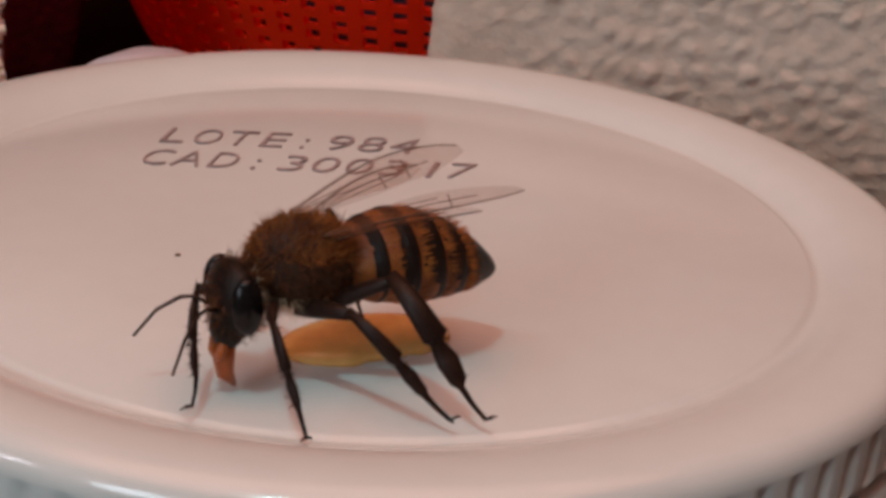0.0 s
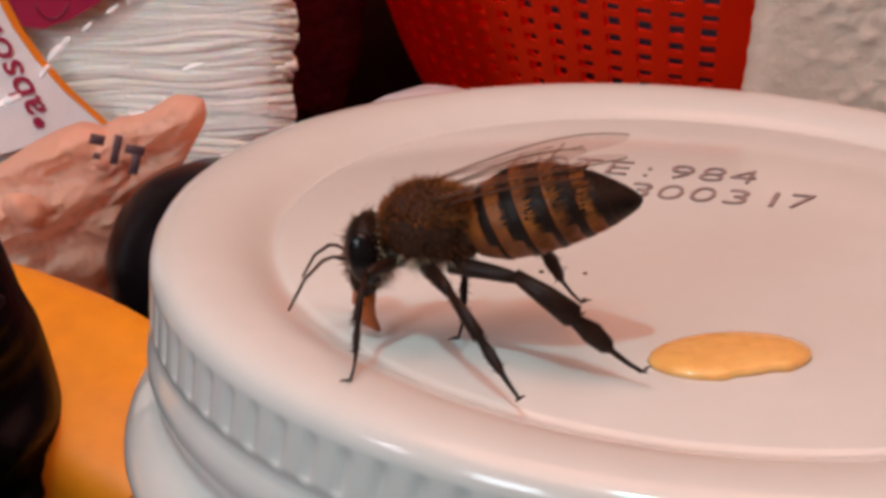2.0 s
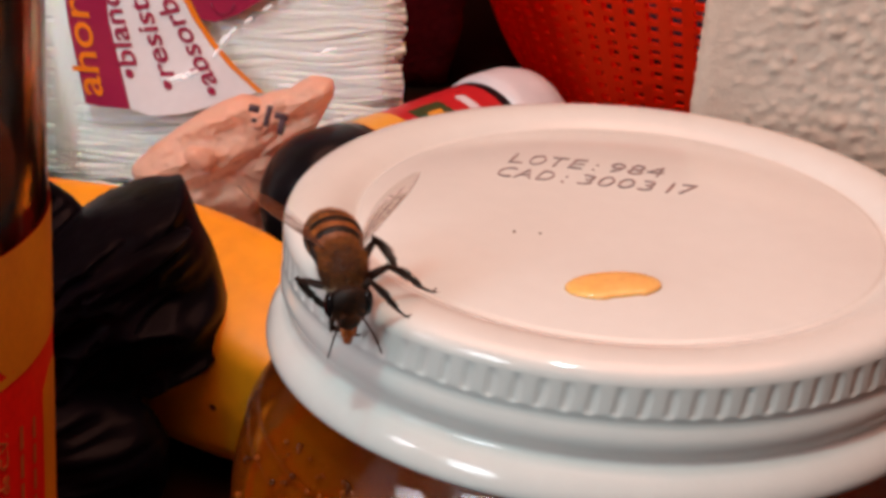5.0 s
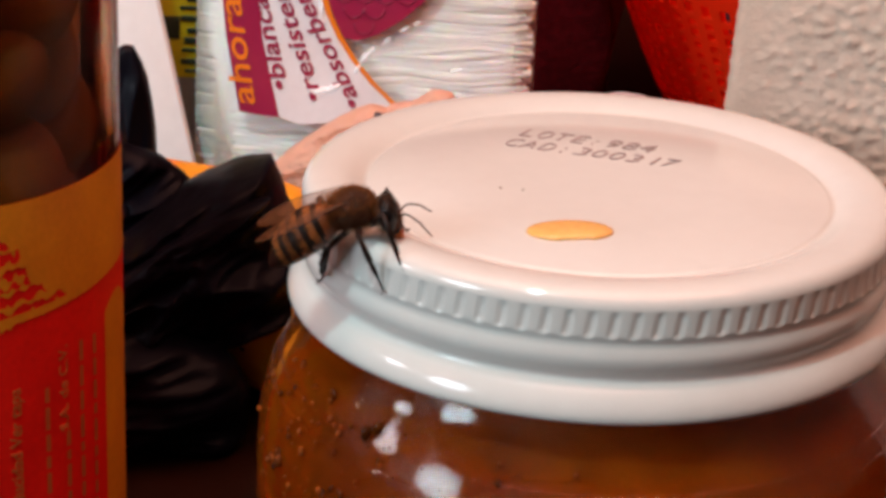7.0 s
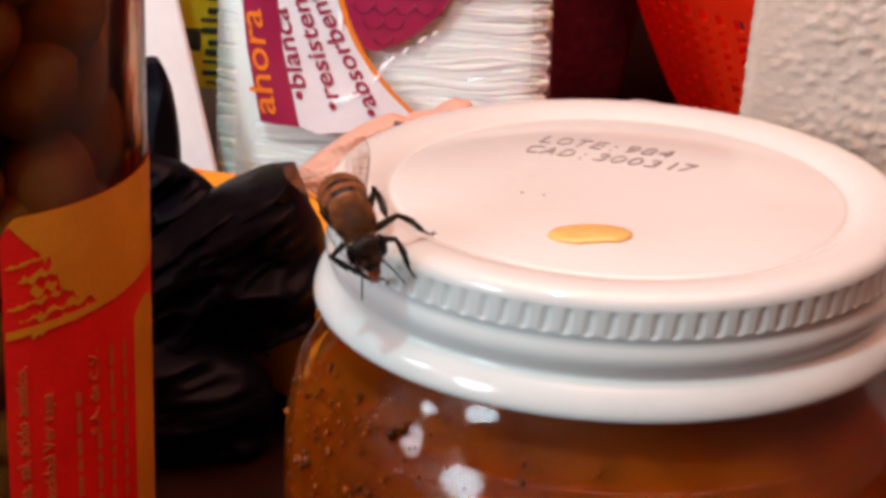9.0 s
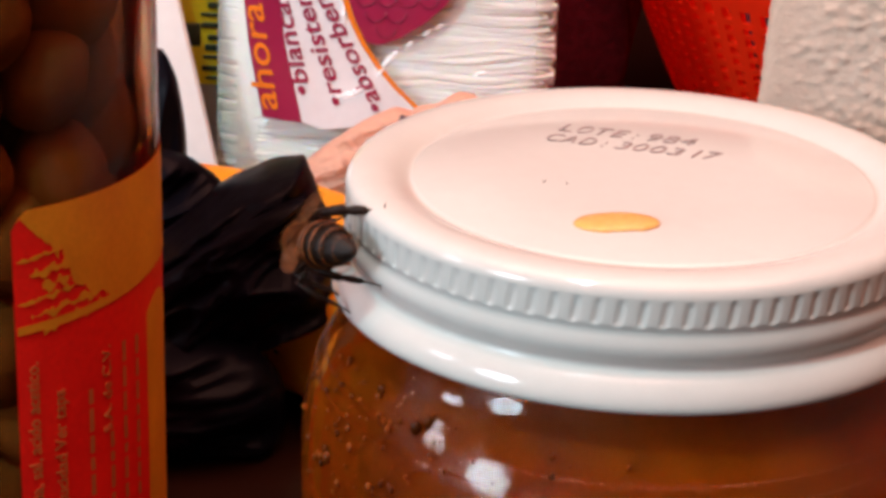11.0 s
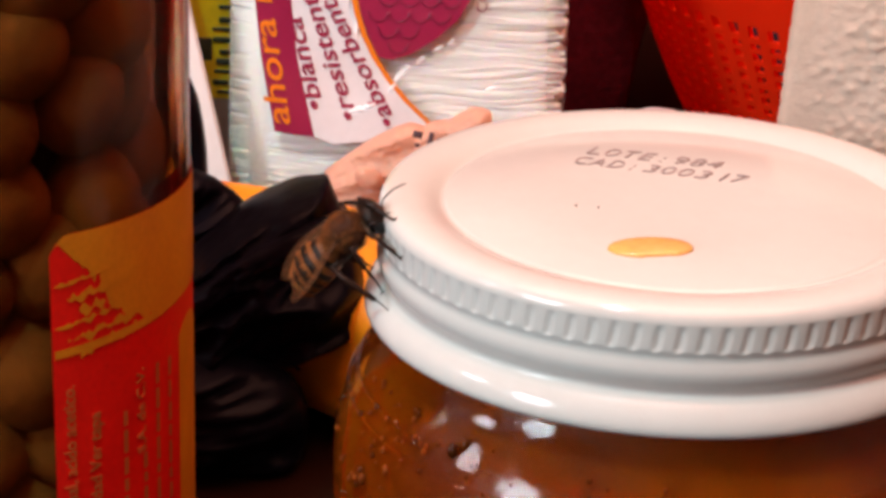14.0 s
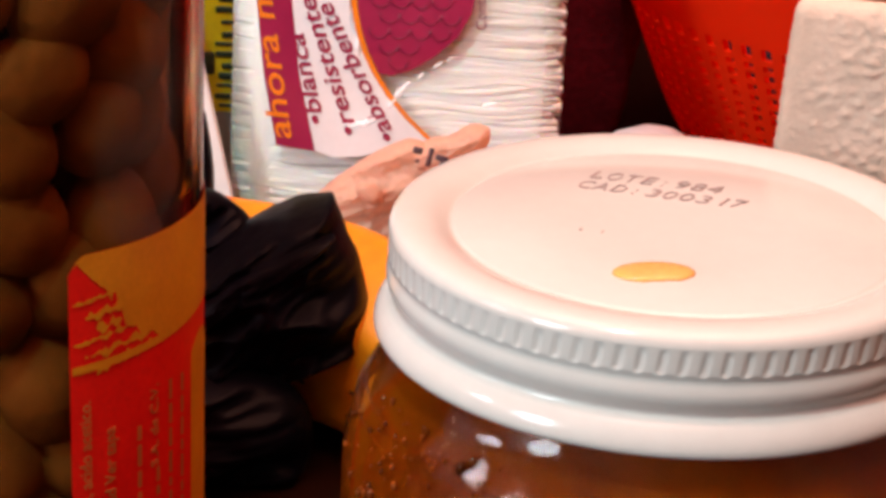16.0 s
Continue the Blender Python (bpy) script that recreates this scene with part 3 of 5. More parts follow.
def beige_bag():
    t = thing("beige_plastic_bag", pose(-0.0265, 0.0980, 0.0), "crumpled thin beige plastic bag with dark print", "plastic bag")
    sheet = [(-12.9, 11.1), (-9.2, 14.6), (-4.1, 18.3), (0.4, 20.4), (4.0, 19.2), (5.2, 16.5), (4.8, 13.8), (3.6, 8.1), (3.0, 0.3), (-6.0, 0.3), (-9.0, 5.0), (-12.5, 9.0)]
    part("gathered_sheet", gathered(sheet, (-3.0, 13.0), 3.0, 2.6, 2.6, 2.4, 0.85, 46, 300, 20.0, 0.14, 1.25), BEIGE_BAG, t, "thin gathered sheet with pleats")
    flap = [(0.0, 17.5), (3.0, 20.4), (6.0, 21.2), (8.8, 22.9), (11.2, 22.4), (11.4, 20.4), (9.8, 17.2), (8.4, 14.2), (7.0, 6.0), (1.0, 4.0), (-1.0, 12.0)]
    b = part("loose_end", gathered(flap, (5.2, 17.8), 2.0, 1.6, 2.2, 6.3, 0.7, 34, 220, 34.0, 0.14, 1.3), BEIGE_BAG, t, "loose end standing up")
    b.matrix_basis = pose(0.0, 0.0002, 0.0)
    bm = bmesh.new()
    ellipsoid(bm, (0, 0, 0), (2.0 * MM, 1.3 * MM, 1.4 * MM), 24, 16)
    for v in bm.verts:
        v.co *= 1 + 0.25 * noise.noise(v.co * 900)
    part("knot", bm, BEIGE_BAG, t, "small tight knot").matrix_basis = pose(-4.7 * MM, -0.0042, 13.8 * MM, 0, 25, 0)
    bm = bmesh.new()
    for x, w, z, h in ((0.0, 1.3, 1.4, 0.9), (2.1, 0.7, 0.0, 2.6), (3.2, 1.7, 1.2, 0.8), (3.9, 0.8, -0.6, 2.0), (0.6, 0.6, 0.2, 0.5)):
        box(bm, (x * MM, -0.0001, z * MM), ((x + w) * MM, 0.0001, (z + h) * MM), 0.00005, 1)
    c = part("print", bm, BAG_PRINT, t, "dark printed bars")
    c.matrix_basis = pose(0.6 * MM, -0.0040, 18.4 * MM, -12, 12, 0)


beige_bag()


def lying_bottle():
    way = Vector((31.6, 27.0, 0.6)).normalized()
    turn = way.to_track_quat("Z", "Y").to_matrix().to_4x4()
    t = thing("sauce_bottle", Matrix.Translation((-0.0156, 0.0890, 0.0102)) @ turn, "small bottle lying down, black rounded end, red label, white top", "bottle")
    dome = [(9.0 * math.sin(q), -9.0 * math.cos(q) * 0.95) for q in [i * math.pi / 2 / 12 for i in range(13)]]
    part("black_end", lathe([(max(r, 0) * MM, z * MM) for r, z in dome + [(9.0, 3.0), (8.6, 5.0), (0, 5.0)]], 48), BOTTLE_BLACK, t, "glossy black rounded end")
    part("label", lathe([(0, 5.0 * MM), (8.3 * MM, 5.0 * MM), (8.4 * MM, 6 * MM), (8.4 * MM, 26 * MM), (8.2 * MM, 27 * MM), (0, 27 * MM)], 48), BOTTLE_RED, t, "red paper label")
    part("shoulder", lathe([(8.3 * MM, 27 * MM), (8.9 * MM, 27.6 * MM), (9.1 * MM, 29 * MM), (9.0 * MM, 33 * MM), (8.3 * MM, 35.4 * MM), (6.4 * MM, 36.6 * MM), (3 * MM, 37 * MM), (0, 37 * MM)], 48), CAP_WHITE, t, "white plastic top")
    # emblem: bent patches on the upper side of the label
    up = turn.inverted().to_3x3() @ Vector((-0.1, -0.55, 0.83))
    a0 = math.atan2(up.y, up.x)
    for name, mat, z1, z2, half, dr in (("label_stripe", BOTTLE_YELLOW, 5.4, 10.5, 1.1, 0.05), ("emblem", BOTTLE_GREEN, 12.5, 18.0, 0.40, 0.05), ("emblem_centre", BOTTLE_YELLOW, 14.2, 16.6, 0.20, 0.10), ("label_edge", BOTTLE_BLACK, 25.4, 26.8, 1.3, 0.05), ("label_mark", CAP_WHITE, 20.5, 22.0, 0.35, 0.05)):
        part(name, lathe([((8.4 + dr) * MM, z1 * MM), ((8.46 + dr) * MM, (z1 + z2) / 2 * MM), ((8.4 + dr) * MM, z2 * MM)], 16, start=a0 - half, sweep=2 * half), mat, t)


lying_bottle()

# ---- the mop pack ----


def mop_pack():
    t = thing("mop_pack", pose(-0.0286, 0.1153, 0.0, -8), "white cotton mop head in a clear printed plastic pack", "mop pack")
    rnd = random.Random(11)
    bm = bmesh.new()
    for layer in range(3):
        z = 3.0 + 0.3 * layer
        while z < 52:
            pts, rad = [], []
            y0 = -2.6 + layer * 1.3 + rnd.uniform(-0.10, 0.10)
            ph, amp = rnd.uniform(0, 5.0) + z * 0.22, rnd.uniform(0.15, 0.60)
            end = 23.2 + rnd.uniform(-1.4, 0.8) - max(0, 8 - z) * 0.4
            for i in range(15):
                u = i / 14
                x = -23.6 + max(0, 4 - z) * 0.9 + (end + 23.6) * u
                bow = 1.6 * math.sin(math.pi * u)
                left = max(0.0, 1 - u * 9)
                pts.append((x * MM, (y0 - bow + 3.0 * left + layer * 0.2) * MM, (z + amp * math.sin(u * 5 + ph) + 0.35 * math.sin(u * 17 + ph * 2) - 1.0 * u * (1 if z < 14 else 0.3)) * MM))
                rad.append(0.70 * MM * (0.8 + 0.3 * noise.noise(Vector((u * 5, z, layer)))))
            tube(bm, pts, rad, 5)
            z += rnd.uniform(0.24, 0.42)
    part("cotton", bm, COTTON, t, "rows of white cotton strands", kind="stuff")
    part("inner_bundle", box(bmesh.new(), (-0.0215, -0.0034, 0.002), (0.0205, 0.005, 0.053), 0.003), COTTON, t, "packed cotton behind the strands")
    # clear film: a soft pillow round the strands
    bm = bmesh.new()
    n, m = 40, 40
    grid = []
    for j in range(m + 1):
        row = []
        for i in range(n + 1):
            u, v = i / n * 2 - 1, j / m * 2 - 1
            puff = max(0.0, (1 - abs(u) ** 6) * (1 - abs(v) ** 6)) ** 0.5
            wrinkle = 0.5 * noise.noise(Vector((u * 4, v * 7, 2))) + 0.25 * noise.noise(Vector((u * 9 + v * 8, v * 4, 5)))
            row.append(bm.verts.new(((u * 24.4) * MM, (3.5 - puff * 9.1 - puff * wrinkle * 0.8) * MM, (28 + v * 26) * MM)))
        grid.append(row)
    for j in range(m):
        for i in range(n):
            bm.faces.new((grid[j][i], grid[j][i + 1], grid[j + 1][i + 1], grid[j + 1][i]))
    film = part("film", bm, FILM, t, "clear glossy plastic film")
    film.visible_shadow = False

    # puckers of film, their pale colour standing for bright glints
    for x, z, long, wide, lean in ((0.6, 22.0, 1.1, 0.95, 50), (1.6, 23.1, 0.7, 0.55, 44), (-0.4, 20.3, 0.7, 0.55, 60), (3.6, 24.5, 0.7, 0.42, 42), (5.9, 26.1, 0.9, 0.46, 38), (7.6, 27.0, 0.5, 0.3, 30),
                                (-3.4, 17.6, 1.0, 0.8, 16), (-5.0, 17.0, 1.2, 0.7, 8), (-6.6, 16.8, 0.7, 0.5, -6), (13.6, 20.7, 1.2, 0.34, 12), (8.5, 16.2, 1.5, 0.36, -6), (-2.0, 10.4, 1.6, 0.4, 14), (15.5, 11.8, 1.4, 0.34, 8)):
        b = bmesh.new()
        ellipsoid(b, (x * MM, (-6.72 + 0.0010 * x * x) * MM, z * MM), (long * MM, (0.16 + 0.34 * wide) * MM, wide * 0.5 * MM), 24, 16, Euler((0, radians(-lean), 0)).to_matrix())
        for v in b.verts:
            v.co += Vector((1, 0, 1)) * 0.00035 * noise.noise(v.co * 1500)
        part("film_fold_glint", b, FILM_FOLD, t, "puckered fold of film whitened as a glint").visible_shadow = False

    def sheet(name, outline, mat, lift, label=""):
        """A printed patch on the front of the film; outline in mm across and up, bent to the pillow."""
        b = bmesh.new()
        b.faces.new([b.verts.new((x * MM, 0, z * MM)) for x, z in outline])
        bmesh.ops.triangulate(b, faces=b.faces[:])
        for _ in range(3):
            bmesh.ops.subdivide_edges(b, edges=b.edges[:], cuts=1, use_grid_fill=True)
        for v in b.verts:
            v.co.y = front(v.co.x, v.co.z) - lift * MM
        return part(name, b, mat, t, label)

    def front(x, z):
        return (-6.6 + 0.0010 * ((x / MM) ** 2) + 0.3 * noise.noise(Vector((x * 120, z * 120, 3)))) * MM

    def curve(s):
        # the swung border between the white panel and the maroon picture
        return (-7.0 + 11.8 * s ** 2.5, 40.0 - 24.8 * s)
    border = [curve(i / 8) for i in range(9)]
    sheet("white_panel", [(-15.9, 40), (-13.9, 24), (-11.4, 13.0), (-8.6, 12.0), (-4.5, 12.4), (0.0, 13.6)] + border[::-1], LABEL_WHITE, 0.0, "white printed panel")
    sheet("maroon_band", [(-20.8, 40), (-18.9, 24), (-16.8, 13.5), (-14.2, 13.1), (-11.2, 12.9), (-13.8, 24), (-15.8, 40)], MAROON, 0.08, "maroon printed band")
    sheet("orange_border", [(x, z) for x, z in border] + [(x + 0.85, z) for x, z in border[::-1]], LABEL_ORANGE, 0.10, "orange curved border")
    half = [curve(i / 8) for i in range(6)]
    sheet("maroon_picture", [(x + 0.9, z) for x, z in half] + [(-0.6, 24.2), (2.2, 25.2), (5.6, 27.4), (8.6, 30.2), (10.4, 33.5), (11.4, 40)], MAROON, 0.04, "maroon picture with scales")
    for i in range(5):
        for j in range(4):
            x, z = -2.6 + j * 2.9 + (i % 2) * 1.4, 26.6 + i * 2.2
            if x > -3.4 + (0 if i else 2.5) and x < 2.5 + i * 2.0:
                b = bmesh.new()
                arc = [(x + 1.4 * math.cos(q), z + 1.4 * math.sin(q)) for q in [math.pi * (1 + k / 8) for k in range(9)]]
                tube(b, [(p * MM, front(p * MM, q * MM) - 0.09 * MM, q * MM) for p, q in arc], 0.11 * MM, 5)
                part("scale_line", b, SCALE_INK, t)
    for body, x, z, lean, width, mat, size, shear in (("ahora ma", -14.6, 14.6, 9.5, 25.0, LABEL_ORANGE, 4.6, 0.16), ("•blanca", -10.0, 17.2, 15.0, 13.2, MAROON, 3.5, 0.18), ("•resistente", -5.2, 15.9, 19.5, 20.6, MAROON, 3.5, 0.18), ("•absorbente", 0.3, 15.4, 27.5, 21.6, MAROON, 3.5, 0.18), ("Conte", 12.6, 31.4, 4.0, 5.2, SCALE_INK, 2.2, 0.0)):
        a = radians(90 + lean)
        c, s = math.cos(a), math.sin(a)
        mesh = text_mesh(body, size * MM, width * MM, shear=shear, weight=0.00004 if size > 3 else 0.0)

        def place(p, x=x, z=z, c=c, s=s):
            px, pz = x * MM + c * p.x - s * p.y, z * MM + s * p.x + c * p.y
            return Vector((px, front(px, pz) - 0.14 * MM - p.z, pz))
        add_mesh("writing", mesh, mat, t, place)


mop_pack()


def white_card():
    bm = bmesh.new()
    box(bm, (-0.026, -0.0012, 0.0), (0.0, 0.0012, 0.062), 0.0004)
    for v in bm.verts:
        v.co.x -= 0.26 * (v.co.z - 0.0)
    ob = part("white_card", bm, CARD_WHITE)
    ob.matrix_world = pose(-0.0494, 0.1060, 0.0006, -15)
    tagged(ob, "plain white card leaning beside the mop pack", "card")


white_card()


def yellow_pack():
    t = thing("yellow_pack", pose(-0.0575, 0.128, 0.0), "yellow packet with bold dark lettering", "packet")
    part("body", box(bmesh.new(), (-0.012, -0.004, 0.0), (0.0105, 0.006, 0.065), 0.0015), PACK_GREY, t)
    part("band", box(bmesh.new(), (-0.0121, -0.00418, 0.0145), (0.0108, -0.0035, 0.0648), 0.0003), PACK_YELLOW, t, "yellow printed band")
    rnd, z = random.Random(3), 15.4
    while z < 60:
        w = rnd.uniform(0.4, 1.5)
        part("lettering_bar", box(bmesh.new(), (rnd.uniform(1.9, 3.1) * MM, -0.00440, z * MM), (rnd.uniform(4.3, 6.0) * MM, -0.00405, (z + w * 0.75) * MM), 0.0001, 1), PACK_INK, t)
        z += w + rnd.uniform(0.15, 0.9)
    part("dark_patch", box(bmesh.new(), (-0.004, -0.00440, 0.0204), (0.0019, -0.00405, 0.0238), 0.0003), PACK_INK, t)


yellow_pack()

# ---- basket, cloth and paper behind ----


def basket():
    t = thing("plastic_basket", pose(0.055, 0.165, 0.0), "red-orange plastic basket with rows of small holes", "basket")
    radius = lambda z: (36.9 + 0.42 * z + 1.8 * (1 - math.exp(-z / 3.0)) - 1.8) * MM
    thick = 1.3 * MM
    cols = 84
    bm = bmesh.new()
    rows = [(1.4, 2.5), (3.4, 4.5), (5.3, 6.4), (7.3, 8.4), (9.3, 10.4), (11.5, 12.6), (13.5, 14.7), (15.2, 16.2), (17.1, 18.2), (18.9, 20.1), (20.9, 22.2), (22.8, 23.8), (24.8, 26.7)]
    zs = [0.0]
    for a, b in rows:
        zs += [a, b]
    zs += [30, 36, 42, 48, 56]
    hole_rows = {1 + 2 * i for i in range(len(rows))}
    angs, hole_cols = [], set()
    for k in range(cols):
        angs += [TAU * (k + 0.0) / cols, TAU * (k + 0.50) / cols]
        if k != 59:
            hole_cols.add(2 * k)
    n = len(angs)
    out = [[bm.verts.new((radius(z) * math.cos(a), radius(z) * math.sin(a), z * MM)) for a in angs] for z in zs]
    inn = [[bm.verts.new(((radius(z) - thick) * math.cos(a), (radius(z) - thick) * math.sin(a), z * MM)) for a in angs] for z in zs]
    for j in range(len(zs) - 1):
        for k in range(n):
            q = (k + 1) % n
            if j in hole_rows and k in hole_cols:
                for a, b, c, d in ((j, k, j, q), (j, q, j + 1, q), (j + 1, q, j + 1, k), (j + 1, k, j, k)):
                    bm.faces.new((out[a][b], out[c][d], inn[c][d], inn[a][b]))
                continue
            bm.faces.new((out[j][k], out[j][q], out[j + 1][q], out[j + 1][k]))
            bm.faces.new((inn[j][q], inn[j][k], inn[j + 1][k], inn[j + 1][q]))
    for k in range(n):
        q = (k + 1) % n
        bm.faces.new((out[-1][k], out[-1][q], inn[-1][q], inn[-1][k]))
    bm.faces.new(out[0])
    part("wall", bm, BASKET_RED, t, smooth=False)
    rim = [((radius(56) / MM + 1.2 * math.cos(q)) * MM, (56 + 1.4 * math.sin(q)) * MM) for q in [TAU * i / 10 for i in range(11)]]
    part("rim", lathe(rim, 96), BASKET_RED, t, "rolled red rim")
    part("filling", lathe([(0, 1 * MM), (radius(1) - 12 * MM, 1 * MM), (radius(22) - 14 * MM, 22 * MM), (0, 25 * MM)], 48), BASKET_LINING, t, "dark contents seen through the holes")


basket()


def dark_cloth(place, radii, seed, label):
    ob = part("dark_cloth", crumple(radii, seed, 0.18, 2.2, 5, floor=-place[2], boxy=0.6), DARK_CLOTH)
    ob.matrix_world = pose(*place)
    tagged(ob, label, "cloth", "dark cloths behind the table things")


dark_cloth((-0.0130, 0.1640, 0.038), (0.0250, 0.0095, 0.0520), 9.4, "bunched dark maroon cloth standing beside the mop pack")
dark_cloth((-0.0050, 0.2420, 0.042), (0.0560, 0.0110, 0.0600), 4.1, "dark maroon cloth standing behind the red basket")


def paper_towels():
    """A block of folded kitchen paper: embossed front and side, rounded edges."""
    t = thing("paper_towel_pack", pose(0.0131, 0.0400, 0.0, 0, 0, -15), "block of white embossed kitchen paper standing on the table", "paper towels")
    wide, high, deep = 74.0, 58.4, 38.0
    bm = bmesh.new()
    nx, nz = 210, 165

    def emboss(u, z):
        p = Vector((u * 0.60, z * 0.92, 1.0))
        d = noise.voronoi(p + Vector((0.3 * noise.noise(p * 1.3), 0.3 * noise.noise(p * 1.3 + Vector((5, 0, 0))), 0)))[0]
        return 0.62 * min(0.75, d[1] - d[0]) + 0.22 * noise.noise(Vector((u * 0.07, z * 0.07, 4))) * 2 + 0.05 * noise.noise(Vector((u * 1.4, z * 1.4, 2)))
    grid = []
    for j in range(nz + 1):
        row = []
        z = high * j / nz
        for i in range(-39, nx + 1):
            # i < 0 wraps round the near corner to the side
            u = wide * i / nx
            lean = 0.050 * max(0, z - 10)
            edge = 1.6
            e = emboss(u, z) * min(1.0, z / 2.0) * min(1.0, 0.10 + abs(u - 1.0) / 7.0)
            top = max(0.0, z - (high - 2.2)) / 2.2
            inset = 1.8 * (1 - math.sqrt(max(0.0, 1 - top * top)))
            if u >= edge:
                x, y = u, -e + inset
            elif u > -edge:
                q = (u + edge) / (2 * edge) * math.pi / 2
                x, y = edge - (edge + e - inset) * math.cos(q), edge - (edge + e - inset) * math.sin(q)
            else:
                x, y = -e + inset + (-u - edge) * 0.9, edge + (-u - edge) * 2.6
            row.append(bm.verts.new(((x + lean * (1 - x / wide)) * MM, y * MM, z * MM)))
        grid.append(row)
    cols = len(grid[0])
    for j in range(nz):
        for i in range(cols - 1):
            bm.faces.new((grid[j][i], grid[j][i + 1], grid[j + 1][i + 1], grid[j + 1][i]))
    part("front_sheet", bm, TOWEL, t, "embossed outer sheet")
    part("folded_sheets", box(bmesh.new(), (0.0150, 0.0015, 0.0), ((wide - 0.2) * MM, deep * MM, (high - 0.6) * MM), 0.0012), TOWEL, t, smooth=False)


paper_towels()

# ---- the jar of olives with a red and yellow label ----


def olive_jar():
    cx, cy, rad = -66.0, 9.0, 21.0
    t = thing("olive_jar", pose(cx * MM, cy * MM, 0.0), "tall glass jar of dark olives with a red and yellow label", "jar")
    prof = [(0, 0.8), (16, 0.6), (19, 0), (20.6, 1.2), (21, 3), (21, 72), (20, 76), (17, 80), (16.5, 86), (15.2, 86), (15.5, 80), (18.6, 75.4), (19.6, 72), (19.6, 4), (18, 2.4), (0, 2.4)]
    part("glass", lathe([(r * MM, z * MM) for r, z in prof], 72), PICKLE_GLASS, t, "clear glass with a rounded shoulder").visible_shadow = False
    part("lid", lathe([(0, 90 * MM), (17.5 * MM, 90 * MM), (18 * MM, 89 * MM), (18 * MM, 79.5 * MM), (17 * MM, 79.4 * MM)], 64), METAL_CAP, t, "metal screw lid")
    part("brine", lathe([(0, 3 * MM), (19.3 * MM, 3 * MM), (19.4 * MM, 4.5 * MM), (19.4 * MM, 73 * MM), (0, 73 * MM)], 64), BRINE, t, "clear red-brown brine").visible_shadow = False
    # plain dark cylinder added so the gaps between olives look shaded
    part("gap_shade_core", lathe([(0, 3.5 * MM), (9 * MM, 3.5 * MM), (9 * MM, 70 * MM), (0, 70 * MM)], 32), OLIVE_CORE, t, "added dark cylinder for the shade between the olives")
    rnd = random.Random(21)
    for level in range(9):
        for k in range(9):
            a = TAU * (k + 0.5 * (level % 2)) / 9 + rnd.uniform(-0.16, 0.16)
            z = 7.6 + level * 7.4 + rnd.uniform(-1.5, 1.5)
            r = 13.8 + rnd.uniform(-1.2, 0.6)
            bm = bmesh.new()
            s = rnd.uniform(0.92, 1.12)
            turn = Euler((rnd.uniform(-0.9, 0.9), rnd.uniform(-0.9, 0.9), a)).to_matrix()
            ellipsoid(bm, (r * math.cos(a) * MM, r * math.sin(a) * MM, z * MM), (4.1 * s * MM, 4.7 * s * MM, 5.6 * s * MM), 18, 12, turn)
            for v in bm.verts:
                q = v.co * 260 + Vector((level * 3.0, k * 2.0, 0))
                v.co += Vector((math.cos(a), math.sin(a), 0.3)) * 0.0006 * noise.noise(q)
            part("olive", bm, OLIVE, t)

    def on_label(deg, z, lift):
        # degrees from the side that faces -y, turning towards +x
        a = radians(deg)
        return Vector(((rad + lift) * math.sin(a) * MM, -(rad + lift) * math.cos(a) * MM, z * MM))
    d0, d1, top = 31.0, 150.0, 44.3

    def patch(name, low, high, a0, a1, mat, lift, label="", n=60, m=14):
        b = bmesh.new()
        g = []
        for i in range(n + 1):
            d = a0 + (a1 - a0) * i / n
            lo, hi = low(d), high(d)
            g.append([b.verts.new(on_label(d, lo + (hi - lo) * j / m, lift)) for j in range(m + 1)])
        for i in range(n):
            for j in range(m):
                b.faces.new((g[i][j], g[i + 1][j], g[i + 1][j + 1], g[i][j + 1]))
        return part(name, b, mat, t, label)
    corner = lambda d: top - 1.8 * max(0.0, 1 - (d - d0) / 5.0) ** 2
    patch("label_sheet", lambda d: 4.0, corner, d0, d1, TAG_RED, 0.12, "red paper label")
    jag = lambda d: 2.4 * noise.noise(Vector((d * 0.22, 3, 0))) + 1.2 * noise.noise(Vector((d * 0.9, 5, 0)))
    flame = lambda d: top - 0.3 - min(10.2, max(0.0, (d - d0 - 1.0) * 0.42)) + jag(d) * min(1, (d - d0) / 12)
    patch("yellow_field", lambda d: min(flame(d), corner(d) - 0.05), corner, d0 + 1.2, 96.0, TAG_YELLOW, 0.18, "yellow upper field")
    for k in range(6):
        a0 = d0 + 1.0 + 3.2 * (k % 3)
        zc = 39.5 - k * 1.35
        wid = 0.32 + 0.16 * ((k * 7) % 3)
        patch("brush_stroke", lambda d, zc=zc, a0=a0, w=wid, k=k: zc - w * max(0.02, 0.5 + 1.6 * noise.noise(Vector((d * 0.45, k * 1.7, 2)))) + 0.05 * (d - a0), lambda d, zc=zc, a0=a0, w=wid, k=k: zc + w * max(0.02, 0.5 + 1.6 * noise.noise(Vector((d * 0.7, k * 1.3, 7)))) + 0.05 * (d - a0), a0, a0 + 20 + 4 * (k % 3), TAG_YELLOW, 0.22, n=30, m=2)
    swoosh = lambda d: 33.0 + 0.022 * (d - d0)
    patch("swoosh", lambda d: swoosh(d) - 0.45, lambda d: swoosh(d) + 0.35, d0 + 0.6, 96.0, TAG_YELLOW, 0.22, "yellow swung line", m=2)
    patch("label_border", lambda d: 5.0, lambda d: 31.0 - 0.02 * (d - 84) ** 2, 76.0, 96.0, TAG_YELLOW, 0.17, "yellow border strip")
